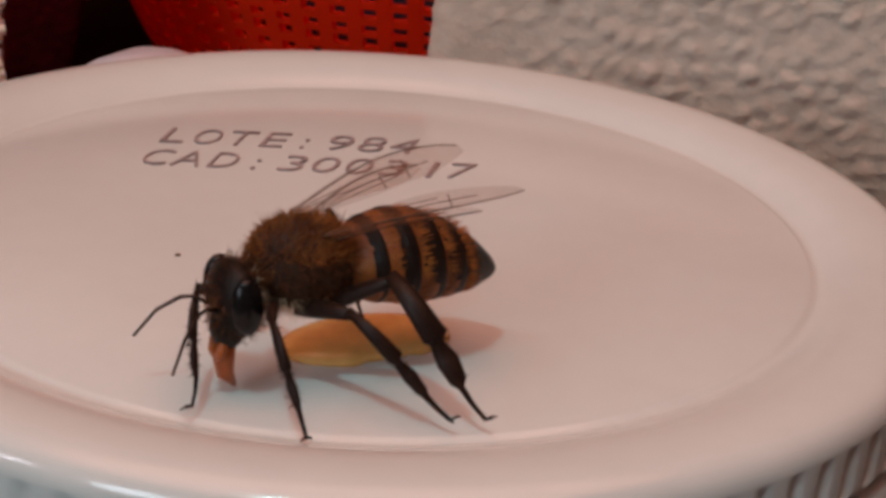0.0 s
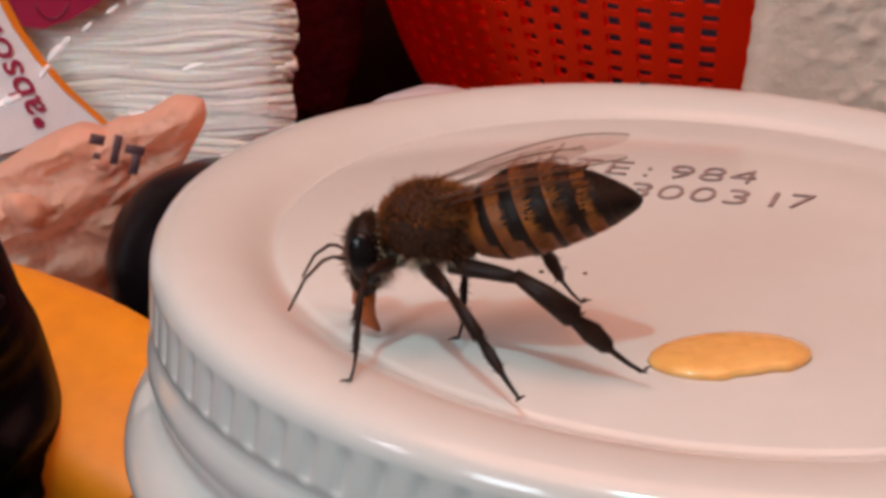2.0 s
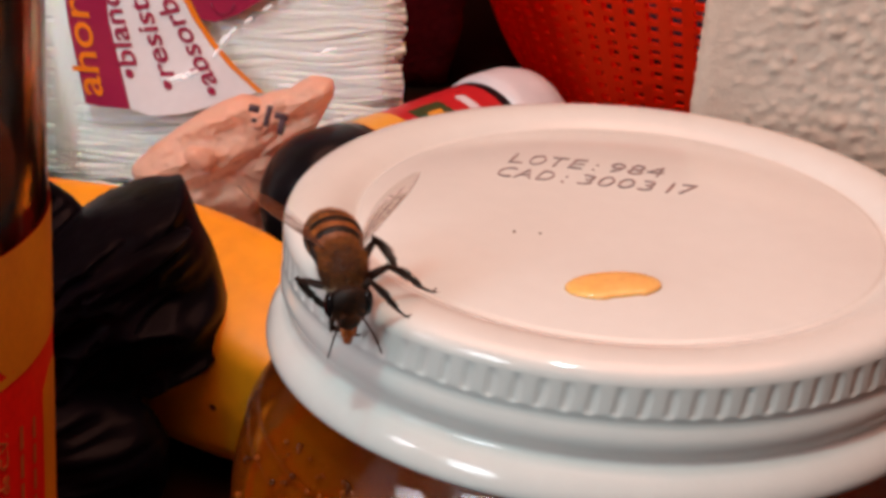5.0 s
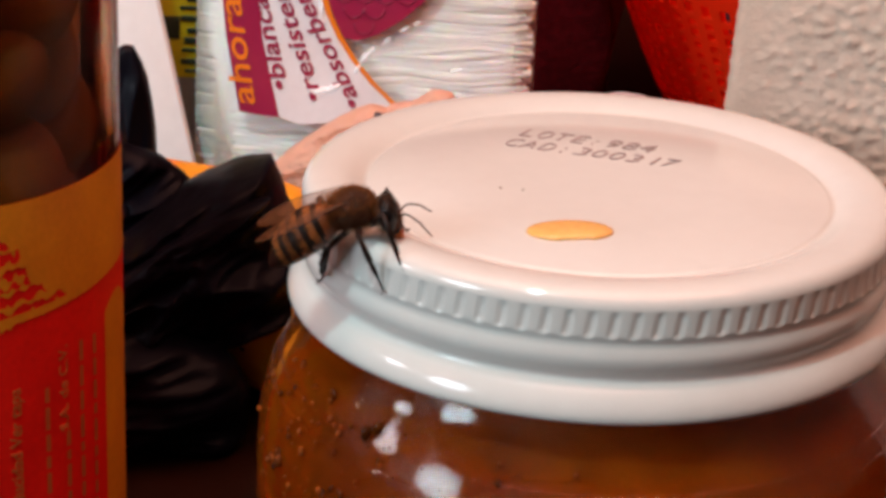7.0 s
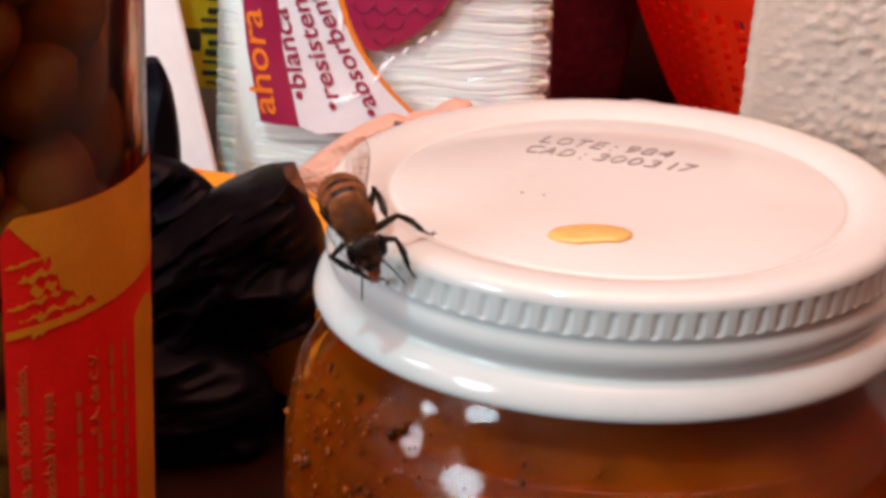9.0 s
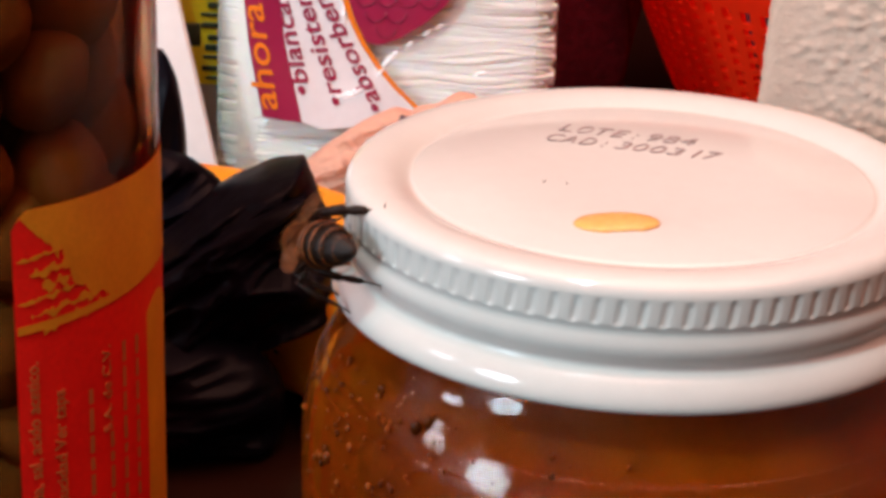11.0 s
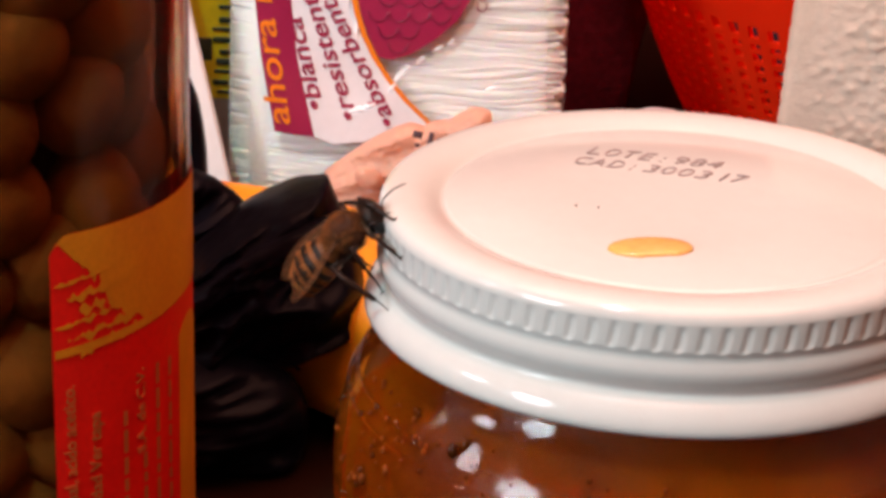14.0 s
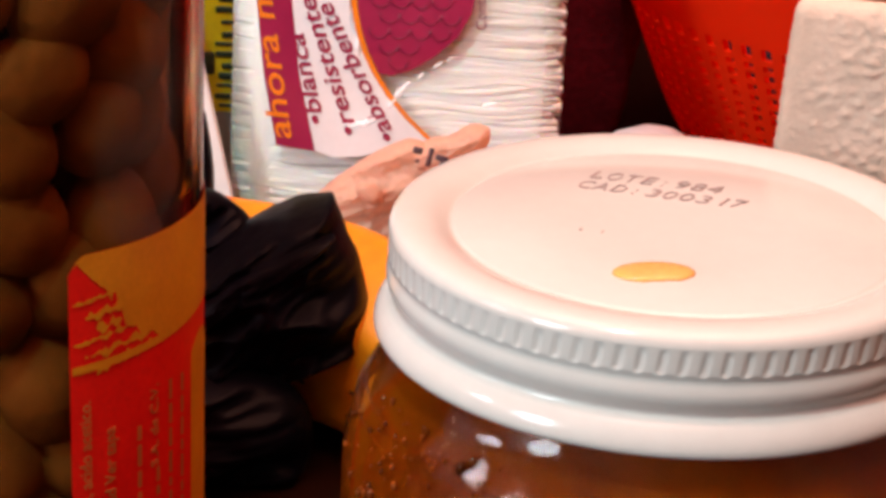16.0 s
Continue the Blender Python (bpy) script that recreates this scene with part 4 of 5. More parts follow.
    for body, deg, z0, width, size in (("agua, sal, acido acetico.", 36.5, 14.3, 15.4, 1.75), ("caducidad Ver tapa", 43.5, 13.2, 13.2, 1.75), ("S.A. de C.V.", 58.5, 20.4, 8.6, 1.6)):
        mesh = text_mesh(body, size * MM, width * MM)
        add_mesh("writing", mesh, TAG_TEXT, t, lambda p, deg=deg, z0=z0: on_label(deg - math.degrees(p.y / MM / rad), z0 + p.x / MM, 0.20 + p.z / MM), "small pale printed words")
    for deg, z0, z1 in ((51.5, 9, 24.6), (58.5, 8, 19.0), (64.0, 8, 28.5), (70.0, 9, 27.0)):
        z = z0
        rr = random.Random(int(deg))
        while z < z1:
            w = rr.uniform(0.9, 2.4)
            patch("lettering_bar", lambda d, z=z: z, lambda d, z=z, w=w: z + w, deg - 0.8, deg + 0.6, TAG_TEXT, 0.20, n=2, m=1)
            z += w + 0.5


olive_jar()

# ---- the bee: x forward, y to its left, z to its back; the origin lies in the middle of the thorax ----


def fuzz(bm, centre, radii, count, length, seed, keep=lambda n: True):
    rnd = random.Random(seed)
    for _ in range(count):
        n = Vector((rnd.gauss(0, 1), rnd.gauss(0, 1), rnd.gauss(0, 1))).normalized()
        if not keep(n):
            continue
        base = Vector((centre[0] + n.x * radii[0], centre[1] + n.y * radii[1], centre[2] + n.z * radii[2])) * MM
        tip = base + (n + Vector((rnd.gauss(-0.3, 0.35), rnd.gauss(0, 0.35), rnd.gauss(0, 0.35)))) * length * rnd.uniform(0.5, 1.1) * MM
        side = n.cross(Vector((rnd.gauss(0, 1), rnd.gauss(0, 1), rnd.gauss(0, 1)))).normalized() * 0.024 * MM
        bm.faces.new((bm.verts.new(base - side), bm.verts.new(base + side), bm.verts.new(tip)))


def wing_mesh(length, width, lean):
    """Outline of a wing in its own plane, from its root along -x, with veins raised."""
    bm = bmesh.new()
    n = 18
    upper, lower = [], []
    for i in range(n + 1):
        u = i / n
        w = width * (math.sin(math.pi * min(1, u * 0.93 + 0.04)) ** 0.75) * (0.45 + 0.75 * u)
        mid = lean * u * u
        camber = 0.25 * math.sin(math.pi * u)
        upper.append(bm.verts.new((-length * u * MM, (mid + w * 0.45) * MM, camber * MM)))
        lower.append(bm.verts.new((-length * u * MM, (mid - w * 0.55) * MM, camber * 0.7 * MM)))
    for i in range(n):
        bm.faces.new((upper[i], upper[i + 1], lower[i + 1], lower[i]))
    up = [v.co.copy() for v in upper]
    lo = [v.co.copy() for v in lower]
    return bm, up, lo


LEG_LENGTHS = {"foreleg": (2.4, 4.6), "middle_leg": (2.7, 5.4), "hind_leg": (3.0, 6.3)}  # thigh, and shin with foot


def honey_bee():
    bee = thing("honey_bee", pose(0, 0, 0.1), "brown and black striped honey bee with clear wings", "bee")
    made = {}
    bm = bmesh.new()
    ellipsoid(bm, (0, 0, 0.05 * MM), (2.05 * MM, 1.65 * MM, 1.70 * MM), 24, 16)
    ellipsoid(bm, (-1.5 * MM, 0, -0.2 * MM), (0.9 * MM, 1.25 * MM, 1.25 * MM), 16, 10)
    part("thorax", bm, BEE_FUZZ_DARK, bee, "dark thorax under brown fur")
    bm = bmesh.new()
    fuzz(bm, (0, 0, 0.05), (2.02, 1.62, 1.67), 8000, 0.30, 1, lambda n: n.z < 0.45)
    fuzz(bm, (-1.4, 0, -0.1), (0.9, 1.3, 1.2), 900, 0.5, 9)
    part("fur", bm, BEE_FUZZ, bee, "short brown fur", smooth=False, kind="stuff")
    bm = bmesh.new()
    fuzz(bm, (0, 0, 0.05), (2.03, 1.64, 1.69), 8500, 0.36, 21, lambda n: n.z > 0.25 or abs(n.x) > 0.75)
    fuzz(bm, (-1.5, 0, 0.1), (0.6, 1.2, 1.25), 1200, 0.6, 22, lambda n: n.z > 0.1)
    part("golden_fur", bm, BEE_GOLD, bee, "golden orange fur on the back", smooth=False, kind="stuff")
    bm = bmesh.new()
    fuzz(bm, (0.2, 0, -0.1), (1.95, 1.5, 1.65), 3200, 0.60, 23, lambda n: n.z < -0.55)
    fuzz(bm, (2.1, 0, -1.4), (0.6, 1.2, 1.3), 700, 0.5, 24, lambda n: n.x < 0.3)
    part("pale_fur", bm, BEE_PALE, bee, "pale grey fur underneath", smooth=False, kind="stuff")
    bm = bmesh.new()
    turn = Euler((0, radians(10), 0)).to_matrix()
    hx, hz = 2.55, -1.35
    ellipsoid(bm, (hx * MM, 0, hz * MM), (0.95 * MM, 1.62 * MM, 1.55 * MM), 22, 14, turn)
    ellipsoid(bm, ((hx + 0.15) * MM, 0, (hz - 1.25) * MM), (0.65 * MM, 0.85 * MM, 0.85 * MM), 16, 10, turn)
    head = part("head", bm, [BEE_DARK], bee, "dark triangular head")
    bm = bmesh.new()
    fuzz(bm, (hx, 0, hz), (0.98, 1.25, 1.5), 1600, 0.42, 3)
    fuzz(bm, (hx + 0.15, 0, hz - 0.9), (0.75, 0.8, 0.9), 500, 0.3, 31)
    part("face_fur", bm, BEE_FUZZ, head, "short brown hair", smooth=False, kind="stuff")
    for s in (-1, 1):
        bm = bmesh.new()
        ellipsoid(bm, ((hx + 0.05) * MM, s * 1.30 * MM, (hz + 0.1) * MM), (0.66 * MM, 0.46 * MM, 1.18 * MM), 16, 12, turn)
        part("eye", bm, BEE_EYE, head, "glossy black compound eye")
        bm = bmesh.new()
        tube(bm, [((hx + 0.85) * MM, s * 0.35 * MM, (hz - 0.35) * MM), ((hx + 1.4) * MM, s * 0.65 * MM, (hz - 0.15) * MM), ((hx + 1.8) * MM, s * 0.9 * MM, (hz - 0.25) * MM)], [0.09 * MM, 0.075 * MM, 0.08 * MM], 7)
        tube(bm, [((hx + 1.8) * MM, s * 0.9 * MM, (hz - 0.25) * MM), ((hx + 2.5) * MM, s * 1.4 * MM, (hz - 0.95) * MM), ((hx + 3.1) * MM, s * 1.9 * MM, (hz - 2.2) * MM)], [0.08 * MM, 0.075 * MM, 0.06 * MM], 7)
        part("antenna", bm, BEE_LEG, head, "bent dark antenna")
        bm = bmesh.new()
        tube(bm, [((hx + 0.35) * MM, s * 0.4 * MM, (hz - 1.7) * MM), ((hx + 0.45) * MM, s * 0.34 * MM, (hz - 2.3) * MM), ((hx + 0.4) * MM, s * 0.08 * MM, (hz - 2.6) * MM)], [0.24 * MM, 0.20 * MM, 0.08 * MM], 7)
        part("mandible", bm, BEE_TONGUE, head)
    bm = bmesh.new()
    tube(bm, [((hx + 0.1) * MM, 0, (hz - 1.7) * MM), ((hx + 0.1) * MM, 0, (hz - 2.6) * MM), ((hx - 0.05) * MM, 0, (hz - 3.2) * MM), ((hx - 0.5) * MM, 0, (hz - 3.7) * MM)], [0.42 * MM, 0.42 * MM, 0.34 * MM, 0.10 * MM], 9)
    part("tongue", bm, BEE_TONGUE, head, "reddish brown tongue")
    # abdomen in overlapping rings, each amber with a dark hind edge
    abdomen = new("abdomen")
    abdomen.empty_display_size = 0.002
    abdomen.parent = bee
    abdomen.matrix_basis = Matrix.Translation((-1.9 * MM, 0, -0.25 * MM))
    radius = lambda u: 2.05 * (math.sin(math.pi * (0.08 + 0.92 * u) ** 0.78) ** 0.62 if u < 0.999 else 0.02)
    bend = lambda u: (-7.0 * u, 0.15 * math.sin(u * 3) - 1.5 * u * u)
    edges = [0.0, 0.17, 0.35, 0.52, 0.68, 0.83, 1.0]
    for k in range(6):
        bm = bmesh.new()
        u0, u1 = edges[k] - (0.02 if k else 0.0), edges[k + 1]
        rings = []
        steps = 14
        for i in range(steps + 1):
            u = u0 + (u1 - u0) * i / steps
            r = max(0.05, radius(u)) * (1.0 + (0.03 if i > 9 else 0.0) - (0.03 if i == 0 else 0))
            if k == 5 and i == steps:
                r = 0.06
            x, z = bend(u)
            rings.append([bm.verts.new((x * MM, r * 1.02 * math.cos(TAU * j / 48) * MM, (z + r * 0.92 * math.sin(TAU * j / 48)) * MM)) for j in range(48)])
        for i, (a, b) in enumerate(zip(rings, rings[1:])):
            for j in range(48):
                f = bm.faces.new((a[j], a[(j + 1) % 48], b[(j + 1) % 48], b[j]))
                # the dark edge is wide on the back and flanks, ragged, and narrow low on the side
                up = math.sin(TAU * (j + 0.5) / 48)
                lobe = 1.0 if up > -0.25 else 0.35
                ragged = noise.noise(Vector((math.cos(TAU * j / 48) * 2.2, up * 2.2, k * 3.1)))
                dark = (i + 0.5) / steps > 1 - (0.42, 0.52, 0.64, 0.80, 1.0, 1.1)[k] * lobe * (1 + 0.35 * ragged)
                f.material_index = 1 if dark or k == 5 else 0
        bm.faces.new(rings[0][::-1])
        bm.faces.new(rings[-1])
        part("abdomen_ring", bm, [BEE_AMBER, BEE_DARK], abdomen, "amber ring with a dark hind edge")
    bm = bmesh.new()
    rnd = random.Random(6)
    for k in range(5):
        for _ in range(420):
            u = edges[k] + (edges[k + 1] - edges[k]) * rnd.uniform(0.0, 0.35)
            a = rnd.uniform(0, TAU)
            r = max(0.05, radius(u))
            x, z = bend(u)
            base = Vector((x, r * 1.02 * math.cos(a), z + r * 0.92 * math.sin(a)))
            tip = base + Vector((-0.50, 0.10 * math.cos(a), 0.10 * math.sin(a))) * rnd.uniform(0.5, 1.0)
            side = Vector((0, -math.sin(a), math.cos(a))) * 0.035
            bm.faces.new([bm.verts.new(p * MM) for p in (base - side, base + side, tip)])
    part("pale_hair", bm, BEE_GOLD, abdomen, "pale hair bands", smooth=False, kind="stuff")
    made["abdomen"] = abdomen
    # wings
    for name, length, width, root in (("forewing", 8.2, 2.7, (-0.2, 1.25, 1.50)), ("hindwing", 5.8, 1.8, (-0.8, 1.2, 1.30))):
        for s in (-1, 1):
            bm, up, lo = wing_mesh(length, width, 0.6 * s)
            wing = part(name, bm, BEE_WING, bee, "clear brownish wing")
            vein = bmesh.new()
            tube(vein, [p for p in (up if s > 0 else lo)], [(0.075 - 0.04 * i / len(up)) * MM for i in range(len(up))], 5)
            mid = [a * 0.6 + b * 0.4 for a, b in zip(up, lo)]
            tube(vein, mid[:15], 0.03 * MM, 4)
            tube(vein, [a * 0.35 + b * 0.65 for a, b in zip(up, lo)][:12], 0.028 * MM, 4)
            tube(vein, [up[11] * 0.9 + lo[11] * 0.1, up[12] * 0.3 + lo[12] * 0.7], 0.04 * MM, 4)
            part("vein", vein, BEE_VEIN, wing)
            made[name, s] = (wing, Vector([c * MM for c in (root[0], root[1] * s, root[2])]))
    # legs: a thigh that turns in the hip, and a shin with its foot that turns in the knee
    hips = {"foreleg": (1.2, 0.7, -1.5), "middle_leg": (0.0, 0.9, -1.6), "hind_leg": (-1.2, 0.9, -1.5)}
    legs = {}
    for name, (x, y, z) in hips.items():
        long_up, long_low = LEG_LENGTHS[name]
        wide = {"foreleg": (0.34, 0.30, 0.26), "middle_leg": (0.37, 0.34, 0.30), "hind_leg": (0.38, 0.54, 0.48)}[name]
        for s in (-1, 1):
            rnd = random.Random(len(name) + s)

            def hairs(bm, line, radii, count, length):
                for _ in range(count):
                    k = rnd.randrange(0, len(line) - 1)
                    base = line[k].lerp(line[k + 1], rnd.random())
                    way = Vector((rnd.gauss(0, 1), rnd.gauss(0, 1), rnd.gauss(-0.4, 0.6))).normalized()
                    side = way.orthogonal().normalized() * 0.022 * MM
                    root = base + way * radii[k] * 0.6
                    bm.faces.new([bm.verts.new(p) for p in (root - side, root + side, root + way * length * MM)])
            bm = bmesh.new()
            line = [Vector(p) * MM for p in ((0, 0, 0.25), (0.05, 0, -0.3 * long_up), (0.06, 0, -0.7 * long_up), (0, 0, -long_up))]
            radii = [wide[0] * k * MM for k in (0.95, 1.0, 0.85, 0.60)]
            tube(bm, line, radii, 10, 0.8)
            hairs(bm, line, radii, 60, 0.30)
            upper = part(name, bm, BEE_LEG, bee, "jointed dark leg")
            bm = bmesh.new()
            shape = ((0, 0, 0.05), (0.16, 0, -0.20), (0.20, 0, -0.42), (0.10, 0, -0.45), (0.10, 0, -0.58), (0.02, 0, -0.72), (-0.02, 0, -0.76), (0.0, 0, -0.88), (0.12, 0, -1.0))
            line = [Vector((px, py, pz * long_low)) * MM for px, py, pz in shape]
            radii = [v * MM for v in (wide[1] * 0.50, wide[1] * 0.85, wide[1], wide[2] * 0.60, wide[2], wide[2] * 0.75, 0.14, 0.11, 0.09)]
            tube(bm, line, radii, 10, 0.62)
            for w in (-1, 1):
                tube(bm, [line[-1], line[-1] + Vector((0.26, 0.16 * w, -0.05)) * MM, line[-1] + Vector((0.40, 0.22 * w, -0.16)) * MM], [0.07 * MM, 0.05 * MM, 0.02 * MM], 5)
            hairs(bm, line[:6], radii, 150 if name == "hind_leg" else 90, 0.30)
            lower = part("shin", bm, BEE_LEG, upper, "hairy lower leg with a clawed foot")
            legs[name, s] = (upper, lower, Vector((x, y * s, z)) * MM)
    return bee, made, legs


BEE, BEE_PARTS, BEE_LEGS = honey_bee()
BEE_PATH = [
    (0.0, pose(-0.00648, -0.01493, 0.05145, -0.2, -5.5, -166.7)),
    (0.5, pose(-0.01337, -0.01316, 0.05169, -0.6, -11.6, -171.5)),
    (1.0, pose(-0.01451, -0.01119, 0.05126, -0.6, -0.2, 164.3)),
    (1.5, pose(-0.01542, -0.01076, 0.05142, 0.1, 5.7, 164.9)),
    (2.0, pose(-0.01568, -0.00919, 0.05170, -0.5, 1.8, 163.8)),
    (2.5, pose(-0.01721, -0.00917, 0.05146, -0.2, -8.0, 147.9)),
    (3.0, pose(-0.01747, -0.00910, 0.05134, -0.2, -9.0, 161.0)),
    (3.2, pose(-0.01747, -0.00910, 0.05134, -0.2, -9.0, 161.0)),
    (4.3, pose(-0.02150, -0.01300, 0.05060, 0.0, 5.8, -120.5)),
    (5.3, pose(-0.02350, -0.01717, 0.04990, 6.9, 12.8, -76.9)),
    (5.5, pose(-0.02238, -0.01727, 0.04984, 14.4, 12.7, -70.9)),
    (6.0, pose(-0.02140, -0.02199, 0.04965, 29.0, 10.8, -18.3)),
    (6.5, pose(-0.02270, -0.01843, 0.04945, 10.4, -28.8, 13.8)),
    (7.0, pose(-0.02093, -0.01717, 0.04953, 12.2, -20.5, -1.0)),
    (7.5, pose(-0.02154, -0.01813, 0.04937, 10.1, -28.4, 10.5)),
    (8.0, pose(-0.02249, -0.02143, 0.04965, 31.1, -26.1, -16.1)),
    (8.5, pose(-0.02367, -0.01882, 0.04948, 26.7, -14.0, -28.1)),
    (9.0, pose(-0.02270, -0.02005, 0.04986, 19.4, 12.4, -70.0)),
    (9.2, pose(-0.02270, -0.02005, 0.04986, 19.4, 12.4, -70.0)),
    (9.8, pose(-0.02550, -0.01900, 0.04900, 9.4, 27.8, -110.6)),
    (10.2, pose(-0.02850, -0.01650, 0.04650, 19.8, 48.1, -138.0)),
    (10.6, pose(-0.03050, -0.01200, 0.04380, -27.3, 67.5, 156.8)),
    (10.9, pose(-0.03000, -0.00950, 0.04260, -63.3, 27.3, 113.6)),
    (11.3, pose(-0.02857, -0.00650, 0.04201, -55.5, 9.0, 112.3)),
    (11.4, pose(-0.03009, -0.00625, 0.04271, -36.5, 0.5, 148.0)),
    (11.5, pose(-0.02991, -0.00623, 0.04332, -41.2, 13.1, 113.0)),
    (11.6, pose(-0.03005, -0.00674, 0.04415, -58.7, -39.7, 145.0)),
    (11.8, pose(-0.02795, -0.00697, 0.04503, -69.6, -42.1, 146.5)),
    (12.0, pose(-0.02842, -0.00644, 0.04564, -64.3, -45.5, 133.3)),
    (12.5, pose(-0.03039, -0.00655, 0.04505, -17.8, -66.6, 70.3)),
    (13.0, pose(-0.03024, -0.00644, 0.04506, -17.4, -66.1, 65.7)),
    (13.5, pose(-0.02992, -0.00507, 0.04488, -17.3, -55.4, 62.1)),
    (14.0, pose(-0.02936, -0.00524, 0.04429, 52.8, -50.6, -19.4)),
    (14.5, pose(-0.03034, -0.00494, 0.04454, 3.3, -68.8, 27.0)),
    (15.0, pose(-0.03074, -0.00522, 0.04367, 54.3, -60.6, -26.4)),
    (15.5, pose(-0.02885, -0.00500, 0.04451, 68.6, -43.7, -49.0)),
    (15.7, pose(-0.02989, -0.00600, 0.04656, 67.4, -30.6, -62.0)),
    (15.8, pose(-0.04600, -0.02000, 0.07800, 64.2, -43.5, -71.6)),
    (16.0, pose(-0.06000, -0.04000, 0.12000, 76.9, -49.4, -90.0)),
]

# spread of the wings from the body's line, and how high they are held, in degrees
WINGS = [(0.0, 4, 14), (0.5, -4, 1), (1.0, -4, 5), (1.5, -6, 26), (2.0, -5, 16), (2.5, 14, 24), (3.2, 14, 20), (4.3, 22, 10), (5.3, 38, 12), (6.0, 34, 8), (6.5, -2, -8), (7.0, -4, -8),
         (8.0, -4, -8), (8.5, 10, 0), (9.2, 10, 4), (11.5, 10, 0), (12.5, 2, -6), (14.0, -4, -8), (15.4, 4, 2), (15.6, 80, 25), (16.0, 80, 25)]
# droop of the abdomen in degrees
DROOP = [(0.0, -8), (0.5, -33), (1.0, -9), (1.5, 13), (2.0, -27), (2.5, -1), (3.0, -3), (3.2, -3), (4.3, 3), (5.3, 1), (5.5, -0), (6.0, 6), (6.5, 13), (7.0, 11), (7.5, 10), (8.0, 9), (8.5, 5), (9.0, 4), (9.2, 4), (9.8, 4), (10.2, 4), (10.6, 4), (10.9, 4), (11.3, 4), (11.4, 2), (11.5, 0), (11.6, 4), (11.8, 5), (12.0, 1), (12.5, 7), (13.0, 9), (13.5, 10), (14.0, -4), (14.5, 6), (15.0, 13), (15.5, 2), (15.7, 0), (15.8, 0), (16.0, 0)]
